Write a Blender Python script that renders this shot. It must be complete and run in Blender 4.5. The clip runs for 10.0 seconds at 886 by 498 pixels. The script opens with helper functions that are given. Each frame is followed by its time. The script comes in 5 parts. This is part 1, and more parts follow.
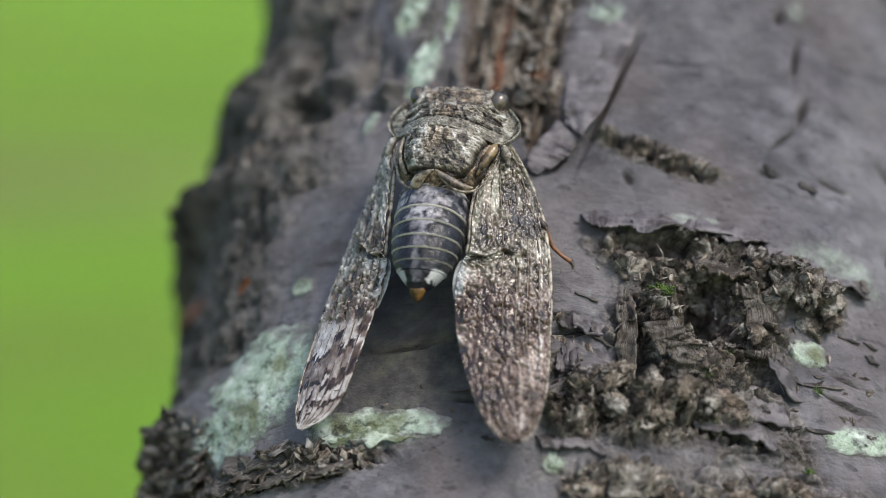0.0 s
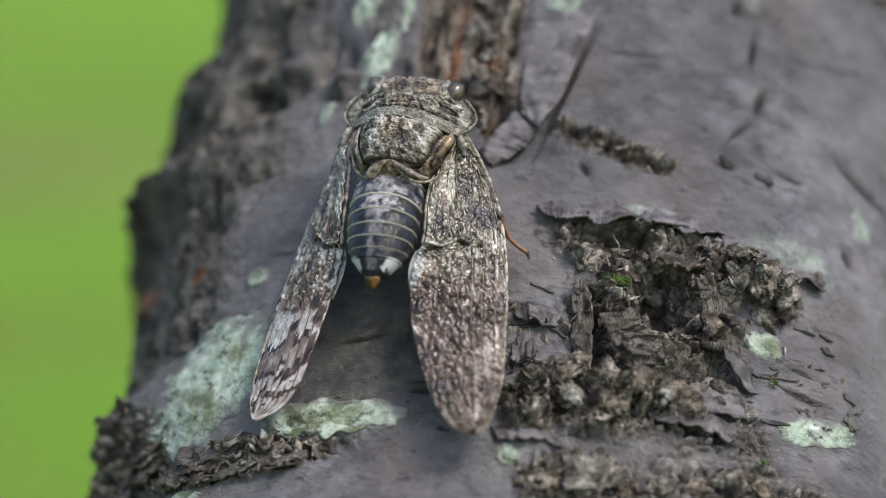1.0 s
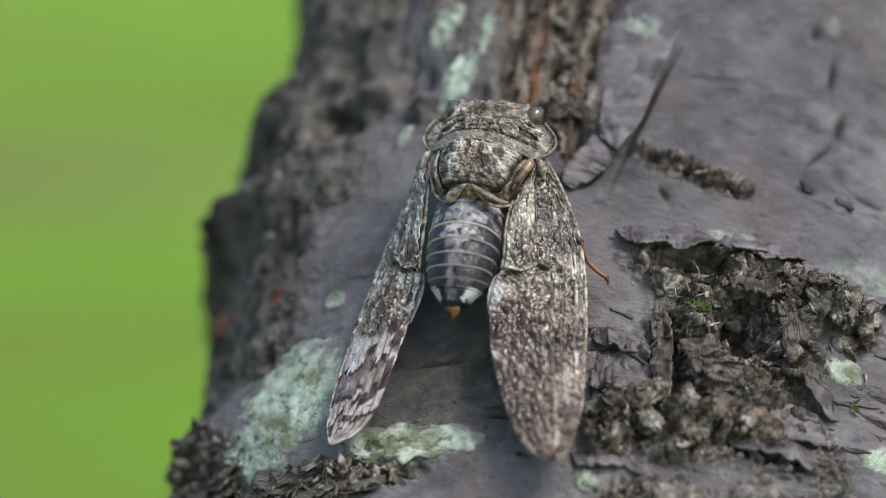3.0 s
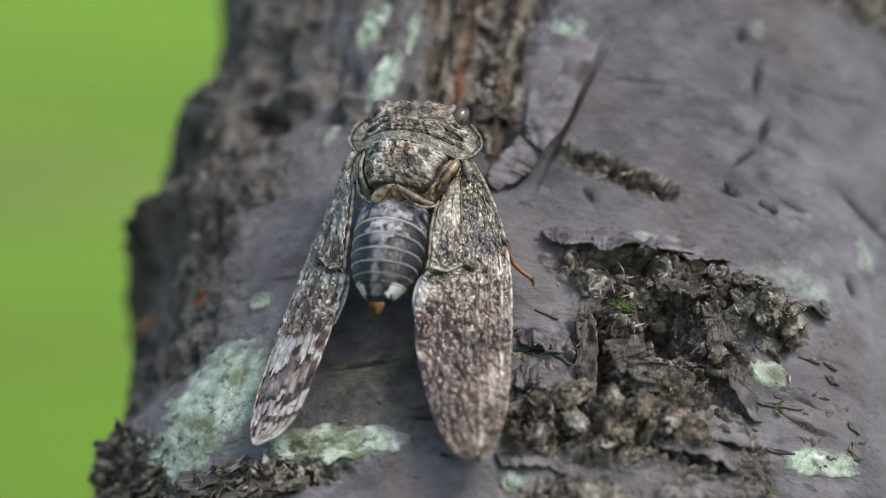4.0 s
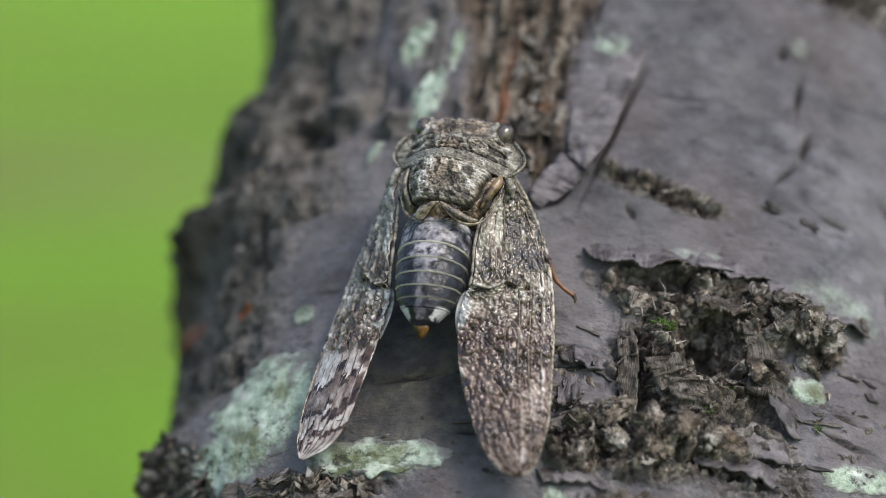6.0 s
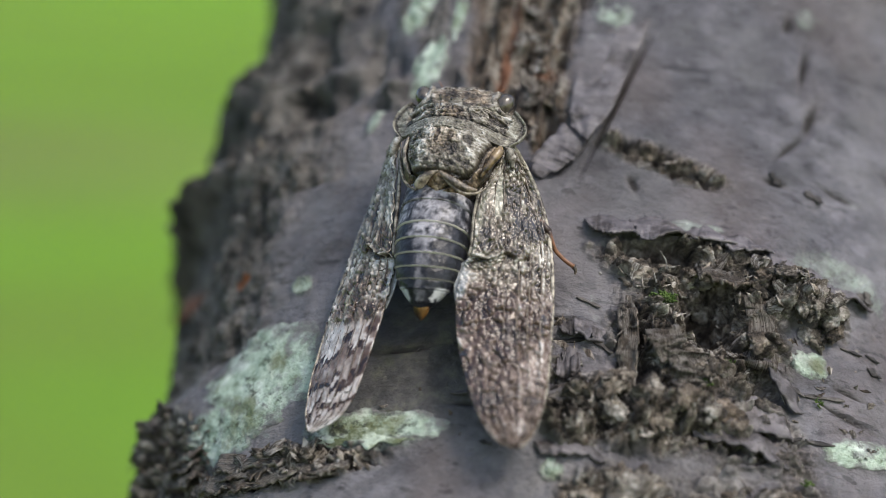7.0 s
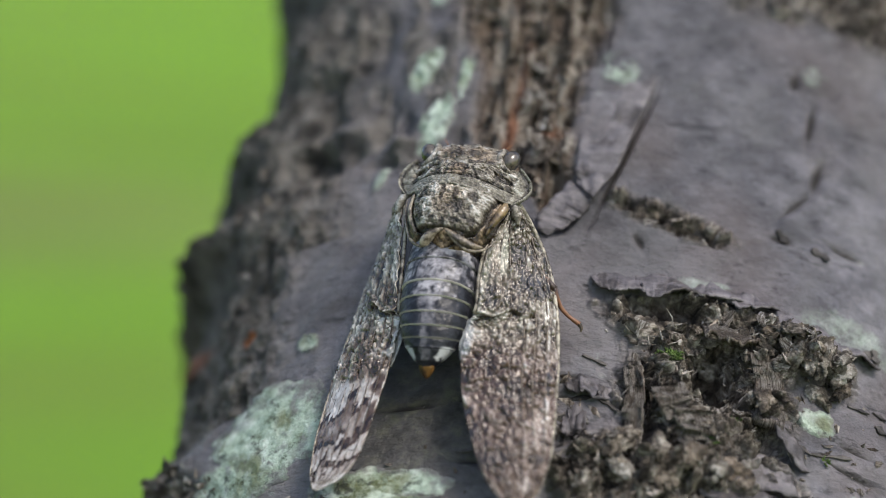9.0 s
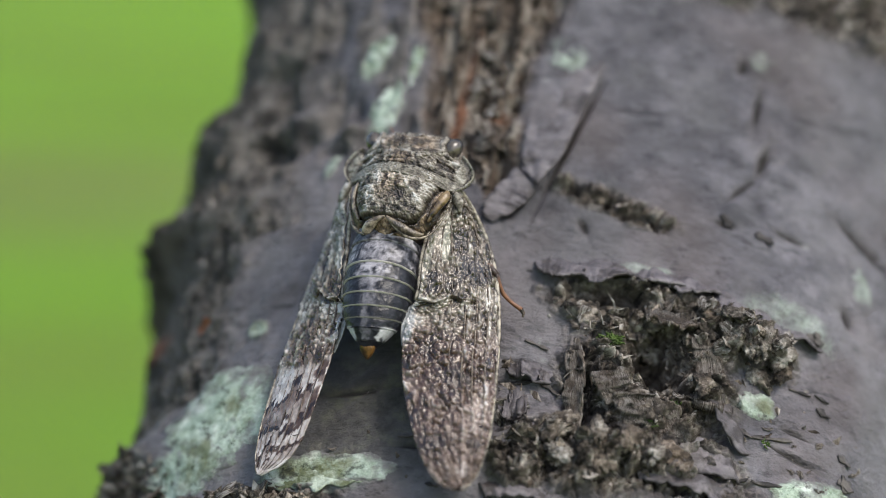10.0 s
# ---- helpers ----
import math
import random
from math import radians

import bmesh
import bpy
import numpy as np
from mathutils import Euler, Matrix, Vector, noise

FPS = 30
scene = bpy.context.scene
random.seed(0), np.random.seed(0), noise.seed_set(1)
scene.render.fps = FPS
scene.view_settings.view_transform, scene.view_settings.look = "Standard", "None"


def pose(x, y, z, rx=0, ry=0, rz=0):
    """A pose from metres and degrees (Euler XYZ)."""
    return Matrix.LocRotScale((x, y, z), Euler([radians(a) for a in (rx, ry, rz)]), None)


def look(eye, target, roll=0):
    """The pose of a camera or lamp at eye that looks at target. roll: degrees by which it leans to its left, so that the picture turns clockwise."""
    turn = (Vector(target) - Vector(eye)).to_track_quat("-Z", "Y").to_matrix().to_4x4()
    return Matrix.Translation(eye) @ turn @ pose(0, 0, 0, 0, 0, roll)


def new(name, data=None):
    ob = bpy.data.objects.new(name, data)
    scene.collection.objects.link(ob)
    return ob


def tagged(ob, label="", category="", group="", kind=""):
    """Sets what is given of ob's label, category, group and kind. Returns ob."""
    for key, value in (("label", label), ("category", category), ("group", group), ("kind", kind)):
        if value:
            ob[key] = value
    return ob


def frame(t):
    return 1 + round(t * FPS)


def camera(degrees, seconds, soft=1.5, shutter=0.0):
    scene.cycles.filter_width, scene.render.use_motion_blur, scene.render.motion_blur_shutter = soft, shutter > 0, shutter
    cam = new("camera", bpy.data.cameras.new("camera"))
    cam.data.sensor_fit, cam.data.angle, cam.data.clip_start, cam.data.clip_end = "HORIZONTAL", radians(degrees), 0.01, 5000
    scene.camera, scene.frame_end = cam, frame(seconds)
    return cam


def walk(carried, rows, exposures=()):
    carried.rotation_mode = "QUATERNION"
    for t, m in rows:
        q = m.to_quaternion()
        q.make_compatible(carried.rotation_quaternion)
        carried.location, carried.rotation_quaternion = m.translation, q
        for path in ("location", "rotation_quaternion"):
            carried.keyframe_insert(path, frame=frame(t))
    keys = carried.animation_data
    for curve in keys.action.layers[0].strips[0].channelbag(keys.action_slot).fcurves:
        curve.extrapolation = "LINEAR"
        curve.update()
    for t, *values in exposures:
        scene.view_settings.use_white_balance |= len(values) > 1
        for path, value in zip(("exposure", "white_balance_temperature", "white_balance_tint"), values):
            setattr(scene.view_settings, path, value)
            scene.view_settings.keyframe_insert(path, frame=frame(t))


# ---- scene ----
cam = camera(20.0, 10.0, soft=0.7)
cam.data.dof.use_dof = True
cam.data.dof.focus_distance = 0.2035
cam.data.dof.aperture_fstop = 12.5
PATH = [
    (0, 0.00306, -0.21105, 0.92287, 82.224, 0.267, 0.783),
    (0.5, 0.00318, -0.21086, 0.92311, 81.824, -0.015, 0.362),
    (1, 0.00375, -0.21060, 0.92283, 81.998, 0.000, -0.002),
    (1.5, 0.00339, -0.21031, 0.92251, 82.189, 0.014, 0.587),
    (2, 0.00424, -0.20981, 0.92217, 82.121, 0.014, 0.016),
    (2.2, 0.00316, -0.20948, 0.92201, 82.421, -0.009, 0.284),
    (3.3, 0.00153, -0.20967, 0.92431, 82.172, -0.139, 1.282),
    (3.5, 0.00186, -0.20946, 0.92363, 82.190, -0.335, 0.875),
    (4, 0.00152, -0.20951, 0.92329, 82.405, -0.505, -0.466),
    (4.5, 0.00156, -0.20958, 0.92359, 82.144, -0.590, 0.275),
    (5, 0.00127, -0.20993, 0.92483, 82.205, -0.667, 0.448),
    (5.5, 0.00188, -0.21084, 0.92513, 82.721, -0.706, 0.637),
    (5.7, 0.00085, -0.21125, 0.92532, 82.324, -0.737, 0.308),
    (6.8, 0.00236, -0.21035, 0.92428, 82.207, -0.949, 1.118),
    (7, 0.00237, -0.20961, 0.92373, 81.962, -1.155, 0.843),
    (7.5, 0.00334, -0.20853, 0.92348, 81.382, -1.122, 0.184),
    (8, 0.00325, -0.20895, 0.92430, 82.960, -1.099, 1.312),
    (8.5, 0.00345, -0.20941, 0.92276, 83.462, -1.196, 0.727),
    (9, 0.00367, -0.20928, 0.92360, 83.296, -1.078, 1.328),
    (9.5, 0.00563, -0.21043, 0.92387, 82.999, -0.673, 0.892),
    (10, 0.01333, -0.21132, 0.92527, 82.633, -0.506, 2.659),
]
walk(cam, [(t, pose(*p)) for t, *p in PATH], exposures=[(0.0, 0.68), (10.0, 0.68)])

# ---- light: bright overcast day under trees ----
world = bpy.data.worlds.new("sky")
scene.world = world
world.use_nodes = True
wn = world.node_tree
sky = wn.nodes.new("ShaderNodeTexSky")
sky.sky_type = 'NISHITA'
sky.sun_disc = False
sky.sun_elevation = radians(53)
sky.sun_rotation = radians(134)
sky.air_density, sky.dust_density = 1.0, 3.0
wn.links.new(sky.outputs[0], wn.nodes["Background"].inputs[0])
wn.nodes["Background"].inputs[1].default_value = 0.15
sun_data = bpy.data.lights.new("sun", 'SUN')
sun_data.energy, sun_data.angle, sun_data.color = 1.4, radians(18), (1.0, 0.96, 0.9)
sun = new("sun", sun_data)
sun.matrix_world = look((1.12, -1.08, 3.0), (0, 0, 0.9))

CM = 0.01
# local axes of the leaning trunk: across, along and outwards
TRUNK = Matrix(((0.99255, 0.10554, 0.06093, 0), (-0.01696, 0.61476, -0.78853, 0), (-0.12068, 0.78162, 0.61197, 0.9), (0, 0, 0, 1)))
CICADA = TRUNK @ pose(0, 0, 0, 0, -16, 0) @ pose(0.0023, 0, 0.0, 0, 0, -2.3)


# ---- materials ----
class Mat:
    """A small wrapper round a node material."""

    def __init__(self, name, rough=0.6, metal=0.0):
        self.m = bpy.data.materials.new(name)
        self.m.use_nodes = True
        self.t = self.m.node_tree
        self.b = self.t.nodes["Principled BSDF"]
        self.b.inputs["Roughness"].default_value = rough
        self.b.inputs["Metallic"].default_value = metal
        self.co = self.t.nodes.new("ShaderNodeTexCoord").outputs["Object"]

    def link(self, a, b):
        self.t.links.new(a, b)

    def stretch(self, sx, sy, sz):
        n = self.t.nodes.new("ShaderNodeMapping")
        n.inputs["Scale"].default_value = (sx, sy, sz)
        self.link(self.co, n.inputs["Vector"])
        return n.outputs[0]

    def noise(self, scale, detail=4, rough=0.6, co=None, warp=0.0):
        n = self.t.nodes.new("ShaderNodeTexNoise")
        n.inputs["Scale"].default_value = scale
        n.inputs["Detail"].default_value = detail
        n.inputs["Roughness"].default_value = rough
        n.inputs["Distortion"].default_value = warp
        self.link(co or self.co, n.inputs["Vector"])
        return n.outputs["Fac"]

    def cells(self, scale, co=None, feature='F1', out="Distance"):
        n = self.t.nodes.new("ShaderNodeTexVoronoi")
        n.inputs["Scale"].default_value = scale
        n.feature = feature
        self.link(co or self.co, n.inputs["Vector"])
        return n.outputs[out]

    def attr(self, name):
        n = self.t.nodes.new("ShaderNodeAttribute")
        n.attribute_name = name
        return n.outputs["Fac"]

    def ramp(self, fac, stops, tight=0.62):
        n = self.t.nodes.new("ShaderNodeValToRGB")
        e = n.color_ramp.elements
        while len(e) < len(stops):
            e.new(0.5)
        for el, (p, c) in zip(e, stops):
            el.position = 0.5 + (p - 0.5) * tight
            el.color = (*c, 1) if len(c) == 3 else (c[0],) * 3 + (1,)
        self.link(fac, n.inputs[0])
        return n.outputs[0]

    def mix(self, fac, a, b, mode='MIX'):
        n = self.t.nodes.new("ShaderNodeMix")
        n.data_type, n.blend_type = 'RGBA', mode
        for sock, v in ((n.inputs["Factor"], fac), (n.inputs[6], a), (n.inputs[7], b)):
            if isinstance(v, (int, float)):
                sock.default_value = v
            elif isinstance(v, tuple):
                sock.default_value = (*v, 1)
            else:
                self.link(v, sock)
        return n.outputs[2]

    def math(self, op, a, b=0.0):
        n = self.t.nodes.new("ShaderNodeMath")
        n.operation = op
        for sock, v in zip(n.inputs, (a, b)):
            if isinstance(v, (int, float)):
                sock.default_value = v
            else:
                self.link(v, sock)
        return n.outputs[0]

    def color(self, c):
        if isinstance(c, tuple):
            self.b.inputs["Base Color"].default_value = (*c, 1)
        else:
            self.link(c, self.b.inputs["Base Color"])

    def rough(self, v):
        self.link(v, self.b.inputs["Roughness"])

    def bump(self, height, dist, strength=1.0):
        n = self.t.nodes.new("ShaderNodeBump")
        n.inputs["Distance"].default_value = dist
        n.inputs["Strength"].default_value = strength
        self.link(height, n.inputs["Height"])
        self.link(n.outputs[0], self.b.inputs["Normal"])
        self.link(n.outputs[0], self.b.inputs["Coat Normal"])


def bark_material():
    k = Mat("bark", 0.5)
    streak = k.stretch(1, 1.45, 1)
    base = k.ramp(k.noise(160, 6, 0.65, streak), [(0.28, (0.084, 0.080, 0.089)), (0.5, (0.133, 0.127, 0.141)), (0.72, (0.194, 0.186, 0.203))])
    # fine random grime all over the bark
    dark_tone = k.ramp(k.noise(420, 6, 0.7, k.stretch(1, 1.3, 1)), [(0.42, (0.55,)), (0.6, (1.0,))])
    base = k.mix(0.75, base, dark_tone, 'MULTIPLY')
    rosy = k.ramp(k.noise(70, 3, 0.5), [(0.45, (0.0,)), (0.7, (1.0,))])
    base = k.mix(k.math('MULTIPLY', rosy, 0.35), base, (0.17, 0.135, 0.125))
    lines = k.ramp(k.noise(750, 4, 0.6, k.stretch(0.7, 1.7, 1)), [(0.24, (0.2,)), (0.34, (1.0,))])
    base = k.mix(0.7, base, lines, 'MULTIPLY')
    slit = k.ramp(k.noise(230, 5, 0.62, k.stretch(0.42, 2.6, 1)), [(0.24, (0.12,)), (0.31, (1.0,))])
    base = k.mix(0.75, base, slit, 'MULTIPLY')
    pale = k.ramp(k.noise(95, 5, 0.65), [(0.46, (0.0,)), (0.68, (0.40,))])
    base = k.mix(pale, base, (0.20, 0.196, 0.20))
    fleck = k.ramp(k.cells(330, k.stretch(0.8, 1.5, 1)), [(0.05, (0.12,)), (0.10, (1.0,))], 1.0)
    pick = k.ramp(k.noise(220, 2), [(0.42, (0.0,)), (0.55, (1.0,))])
    speck = k.ramp(k.cells(260, k.stretch(1, 1.2, 1)), [(0.06, (1.0,)), (0.12, (0.0,))], 1.0)
    base = k.mix(k.math('MULTIPLY', speck, k.ramp(k.noise(180, 3), [(0.5, (0.0,)), (0.65, (0.7,))])), base, (0.30, 0.31, 0.29))
    base = k.mix(k.math('MULTIPLY', pick, 0.85), base, k.mix(1.0, base, fleck, 'MULTIPLY'))
    # darker bark inside the broad mask, broken up by noise
    base = k.mix(k.math('MULTIPLY', k.attr("dark_tone"), k.ramp(k.noise(150, 5, 0.65), [(0.3, (0.5,)), (0.6, (1.0,))])), base, k.mix(1.0, base, (0.66, 0.66, 0.66), 'MULTIPLY'))
    rough_bark = k.ramp(k.noise(330, 6, 0.7), [(0.32, (0.016, 0.014, 0.011)), (0.48, (0.100, 0.090, 0.078)), (0.68, (0.215, 0.198, 0.175))])
    base = k.mix(k.attr("rough"), base, rough_bark)
    wood = k.ramp(k.noise(260, 6, 0.65, k.stretch(3, 0.5, 3)), [(0.30, (0.012, 0.009, 0.006)), (0.44, (0.058, 0.042, 0.029)), (0.50, (0.128, 0.090, 0.060)), (0.56, (0.150, 0.128, 0.104)), (0.74, (0.27, 0.245, 0.21))])
    base = k.mix(k.attr("wood"), base, wood)
    rot = k.ramp(k.noise(560, 7, 0.7, None, 0.6), [(0.30, (0.010, 0.007, 0.005)), (0.45, (0.062, 0.051, 0.040)), (0.58, (0.175, 0.158, 0.136)), (0.74, (0.40, 0.385, 0.36))])
    rot = k.mix(0.9, rot, k.ramp(k.attr("piece"), [(0.0, (0.55, 0.46, 0.38)), (0.35, (1.12, 1.06, 0.98)), (0.7, (1.42, 1.40, 1.34)), (1.0, (2.3, 2.28, 2.2))], 1.0), 'MULTIPLY')
    base = k.mix(k.attr("rot"), base, rot)
    crust = k.ramp(k.noise(480, 6, 0.7), [(0.25, (0.14, 0.17, 0.12)), (0.45, (0.40, 0.49, 0.40)), (0.7, (0.60, 0.68, 0.60))])
    gaps = k.ramp(k.noise(330, 6, 0.75), [(0.28, (0.05,)), (0.46, (1.0,))])
    edge = k.ramp(k.math('ADD', k.math('MULTIPLY', k.attr("lichen"), 0.8), k.math('MULTIPLY', k.noise(420, 6, 0.75), 0.7)), [(0.58, (0.0,)), (0.92, (1.0,))], 1.0)
    base = k.mix(k.math('MULTIPLY', edge, gaps), base, crust)
    # algae film, with the cicada's shade painted in the same dark colour
    base = k.mix(k.attr("algae_shade"), base, k.ramp(k.noise(500, 5, 0.7), [(0.34, (0.022, 0.020, 0.016)), (0.52, (0.056, 0.053, 0.047)), (0.72, (0.105, 0.104, 0.070))]))
    base = k.mix(k.attr("rust"), base, (0.42, 0.13, 0.04))
    # near-black paint in the splits, shade of the grooves included
    base = k.mix(k.math('MULTIPLY', k.attr("split_shade"), 0.9), base, (0.018, 0.015, 0.013))
    k.color(base)
    dull = k.math('MAXIMUM', k.attr("rot"), k.math('MAXIMUM', k.attr("lichen"), k.attr("rough")))
    sheen = k.math('ADD', k.math('MULTIPLY', k.noise(500, 4), 0.25), 0.26)
    k.rough(k.math('MINIMUM', k.math('ADD', sheen, k.math('MULTIPLY', dull, 0.4)), 0.95))
    relief = k.math('ADD', k.noise(1100, 6, 0.72, k.stretch(1, 1.5, 1)), k.math('MULTIPLY', k.noise(350, 4, 0.6), 0.8))
    relief = k.math('ADD', relief, k.math('MULTIPLY', dull, k.math('MULTIPLY', k.noise(700, 6, 0.75), 2.5)))
    k.bump(relief, 0.00045, 1.0)
    return k.m


def crumb_material():
    k = Mat("rotten_bark", 0.85)
    rnd = k.t.nodes.new("ShaderNodeObjectInfo").outputs["Random"]
    isl = k.t.nodes.new("ShaderNodeNewGeometry").outputs["Random Per Island"]
    n = k.noise(500, 6, 0.7, k.stretch(2.0, 0.5, 1))
    c = k.ramp(n, [(0.25, (0.014, 0.010, 0.007)), (0.43, (0.10, 0.082, 0.065)), (0.56, (0.26, 0.24, 0.21)), (0.75, (0.50, 0.48, 0.45))])
    tint = k.ramp(k.math('FRACT', k.math('ADD', rnd, isl)), [(0.0, (0.40, 0.33, 0.27)), (0.3, (0.95, 0.92, 0.9)), (0.55, (1.15, 1.05, 0.93)), (0.75, (0.9, 0.92, 0.95)), (1.0, (1.35, 1.35, 1.35))], 1.0)
    k.color(k.mix(1.0, c, tint, 'MULTIPLY'))
    k.bump(k.noise(900, 5, 0.7, k.stretch(2.5, 0.35, 1)), 0.0006, 1.0)
    return k.m


def lump_material():
    k = Mat("rotten_lump", 0.8)
    rnd = k.t.nodes.new("ShaderNodeObjectInfo").outputs["Random"]
    c = k.ramp(k.noise(520, 6, 0.7, None, 0.4), [(0.32, (0.014, 0.011, 0.008)), (0.46, (0.078, 0.067, 0.055)), (0.58, (0.19, 0.174, 0.152)), (0.74, (0.42, 0.405, 0.38))])
    k.color(k.mix(1.0, c, k.ramp(rnd, [(0.0, (0.95, 0.80, 0.66)), (0.4, (1.2, 1.16, 1.08)), (0.7, (1.25, 1.23, 1.18)), (1.0, (1.5, 1.5, 1.48))], 1.0), 'MULTIPLY'))
    k.bump(k.noise(800, 6, 0.75), 0.0009, 1.0)
    return k.m


def fibre_material():
    k = Mat("fibrous_bark", 0.8)
    lines = k.noise(5, 6, 0.7, None, 0.0)
    node = lines.node
    comb = k.t.nodes.new("ShaderNodeCombineXYZ")
    k.link(k.math('MULTIPLY', k.attr("chord"), 7.0), comb.inputs[0])
    k.link(k.math('MULTIPLY', k.attr("span"), 0.9), comb.inputs[1])
    k.link(comb.outputs[0], node.inputs["Vector"])
    c = k.ramp(lines, [(0.25, (0.025, 0.019, 0.014)), (0.43, (0.15, 0.128, 0.105)), (0.57, (0.33, 0.295, 0.26)), (0.76, (0.54, 0.51, 0.47))])
    stain = k.ramp(k.noise(500, 5, 0.7), [(0.36, (0.35, 0.28, 0.22)), (0.55, (1, 1, 1))])
    k.color(k.mix(0.8, c, stain, 'MULTIPLY'))
    k.bump(lines, 0.0012, 1.0)
    return k.m


def plate_material():
    k = Mat("bark_plate", 0.55)
    c = k.ramp(k.noise(260, 6, 0.65, k.stretch(1, 2.5, 1)), [(0.3, (0.068, 0.062, 0.066)), (0.52, (0.116, 0.106, 0.112)), (0.75, (0.18, 0.166, 0.170))])
    stain = k.ramp(k.noise(420, 5, 0.7), [(0.38, (0.25, 0.22, 0.19)), (0.54, (1, 1, 1))])
    k.color(k.mix(0.8, c, stain, 'MULTIPLY'))
    k.bump(k.noise(1300, 6, 0.7), 0.0002, 0.8)
    return k.m


def cuticle_material():
    k = Mat("mottled_cuticle", 0.4)
    fine = k.math('MULTIPLY', k.math('SUBTRACT', k.noise(5200, 4, 0.7), 0.5), 0.38)
    tone = k.math('ADD', k.attr("tone"), fine)
    c = k.ramp(tone, [(0.06, (0.007, 0.005, 0.003)), (0.25, (0.044, 0.035, 0.024)), (0.43, (0.132, 0.116, 0.088)), (0.64, (0.27, 0.250, 0.208)), (0.92, (0.54, 0.53, 0.50))], 1.0)
    c = k.mix(k.math('MULTIPLY', k.attr("warm"), 0.8), c, k.mix(1.0, c, (1.10, 0.70, 0.36), 'MULTIPLY'))
    c = k.mix(k.math('MULTIPLY', k.attr("green"), 0.5), c, k.mix(1.0, c, (0.94, 1.02, 0.93), 'MULTIPLY'))
    k.color(c)
    k.bump(k.math('ADD', k.noise(4200, 4, 0.7), k.math('MULTIPLY', k.noise(1700, 4, 0.7), 1.6)), 0.0003, 0.45)
    k.rough(k.math('ADD', k.math('MULTIPLY', k.noise(1800, 3), 0.4), 0.10))
    k.b.inputs["Coat Weight"].default_value = 0.22
    k.b.inputs["Coat Roughness"].default_value = 0.12
    return k.m


def tergite_material():
    k = Mat("tergite", 0.35)
    n = k.noise(900, 5, 0.7)
    dark = k.ramp(n, [(0.35, (0.007, 0.0078, 0.0105)), (0.65, (0.022, 0.024, 0.031))])
    bloom = k.ramp(k.noise(700, 5, 0.7), [(0.3, (0.10, 0.10, 0.115)), (0.5, (0.24, 0.235, 0.255)), (0.7, (0.44, 0.43, 0.455))])
    c = k.mix(k.attr("bloom"), dark, bloom)
    c = k.mix(k.attr("wax"), c, (0.72, 0.74, 0.74))
    c = k.mix(k.attr("edge"), c, (0.60, 0.57, 0.49))
    k.color(c)
    k.bump(k.noise(2400, 3, 0.6), 0.0002, 0.4)
    k.b.inputs["Specular IOR Level"].default_value = 0.28
    k.rough(k.math('ADD', k.math('MULTIPLY', k.noise(2500, 3), 0.3), 0.20))
    return k.m


def wing_material():
    k = Mat("wing_membrane", 0.3)
    fine = k.math('MULTIPLY', k.math('SUBTRACT', k.noise(2600, 5, 0.7), 0.5), k.math('MINIMUM', k.math('MULTIPLY', k.attr("tone"), 1.2), 0.4))
    tone = k.math('ADD', k.attr("tone"), fine)
    near = k.ramp(tone, [(0.05, (0.011, 0.008, 0.005)), (0.26, (0.055, 0.040, 0.026)), (0.48, (0.150, 0.130, 0.100)), (0.72, (0.33, 0.31, 0.265)), (0.95, (0.60, 0.58, 0.53))], 1.0)
    far = k.ramp(tone, [(0.05, (0.017, 0.008, 0.005)), (0.26, (0.070, 0.041, 0.028)), (0.48, (0.170, 0.126, 0.105)), (0.72, (0.37, 0.322, 0.29)), (0.95, (0.64, 0.61, 0.59))], 1.0)
    col = k.mix(k.attr("far"), near, far)
    col = k.mix(k.attr("green"), col, k.ramp(k.noise(1500, 4, 0.6), [(0.3, (0.20, 0.22, 0.17)), (0.7, (0.34, 0.36, 0.29))]))
    k.color(k.mix(k.attr("white"), col, k.ramp(k.noise(1400, 3), [(0.3, (0.32, 0.35, 0.37)), (0.7, (0.56, 0.59, 0.61))])))
    k.rough(k.math('ADD', k.math('MULTIPLY', k.noise(1500, 3), 0.22), 0.08))
    k.bump(k.math('ADD', k.noise(1900, 4, 0.6, None, 0.3), k.math('MULTIPLY', k.math('MINIMUM', k.cells(2600, k.stretch(1, 0.8, 1)), 0.5), -0.9)), 0.0003, 0.3)
    k.b.inputs["Specular IOR Level"].default_value = 0.6
    k.b.inputs["Coat Weight"].default_value = 0.3
    k.b.inputs["Specular Tint"].default_value = (1.0, 0.95, 0.89, 1)
    k.b.inputs["Coat Roughness"].default_value = 0.05
    k.b.inputs["Transmission Weight"].default_value = 0.05
    return k.m


def simple_material(name, lo, hi, scale, rough, bump=0.0001, coat=0.0):
    k = Mat(name, rough)
    k.color(k.ramp(k.noise(scale, 5, 0.65), [(0.35, lo), (0.65, hi)]))
    k.bump(k.noise(scale * 3, 4, 0.7), bump, 0.7)
    k.b.inputs["Coat Weight"].default_value = coat
    k.b.inputs["Coat Roughness"].default_value = 0.06
    return k.m


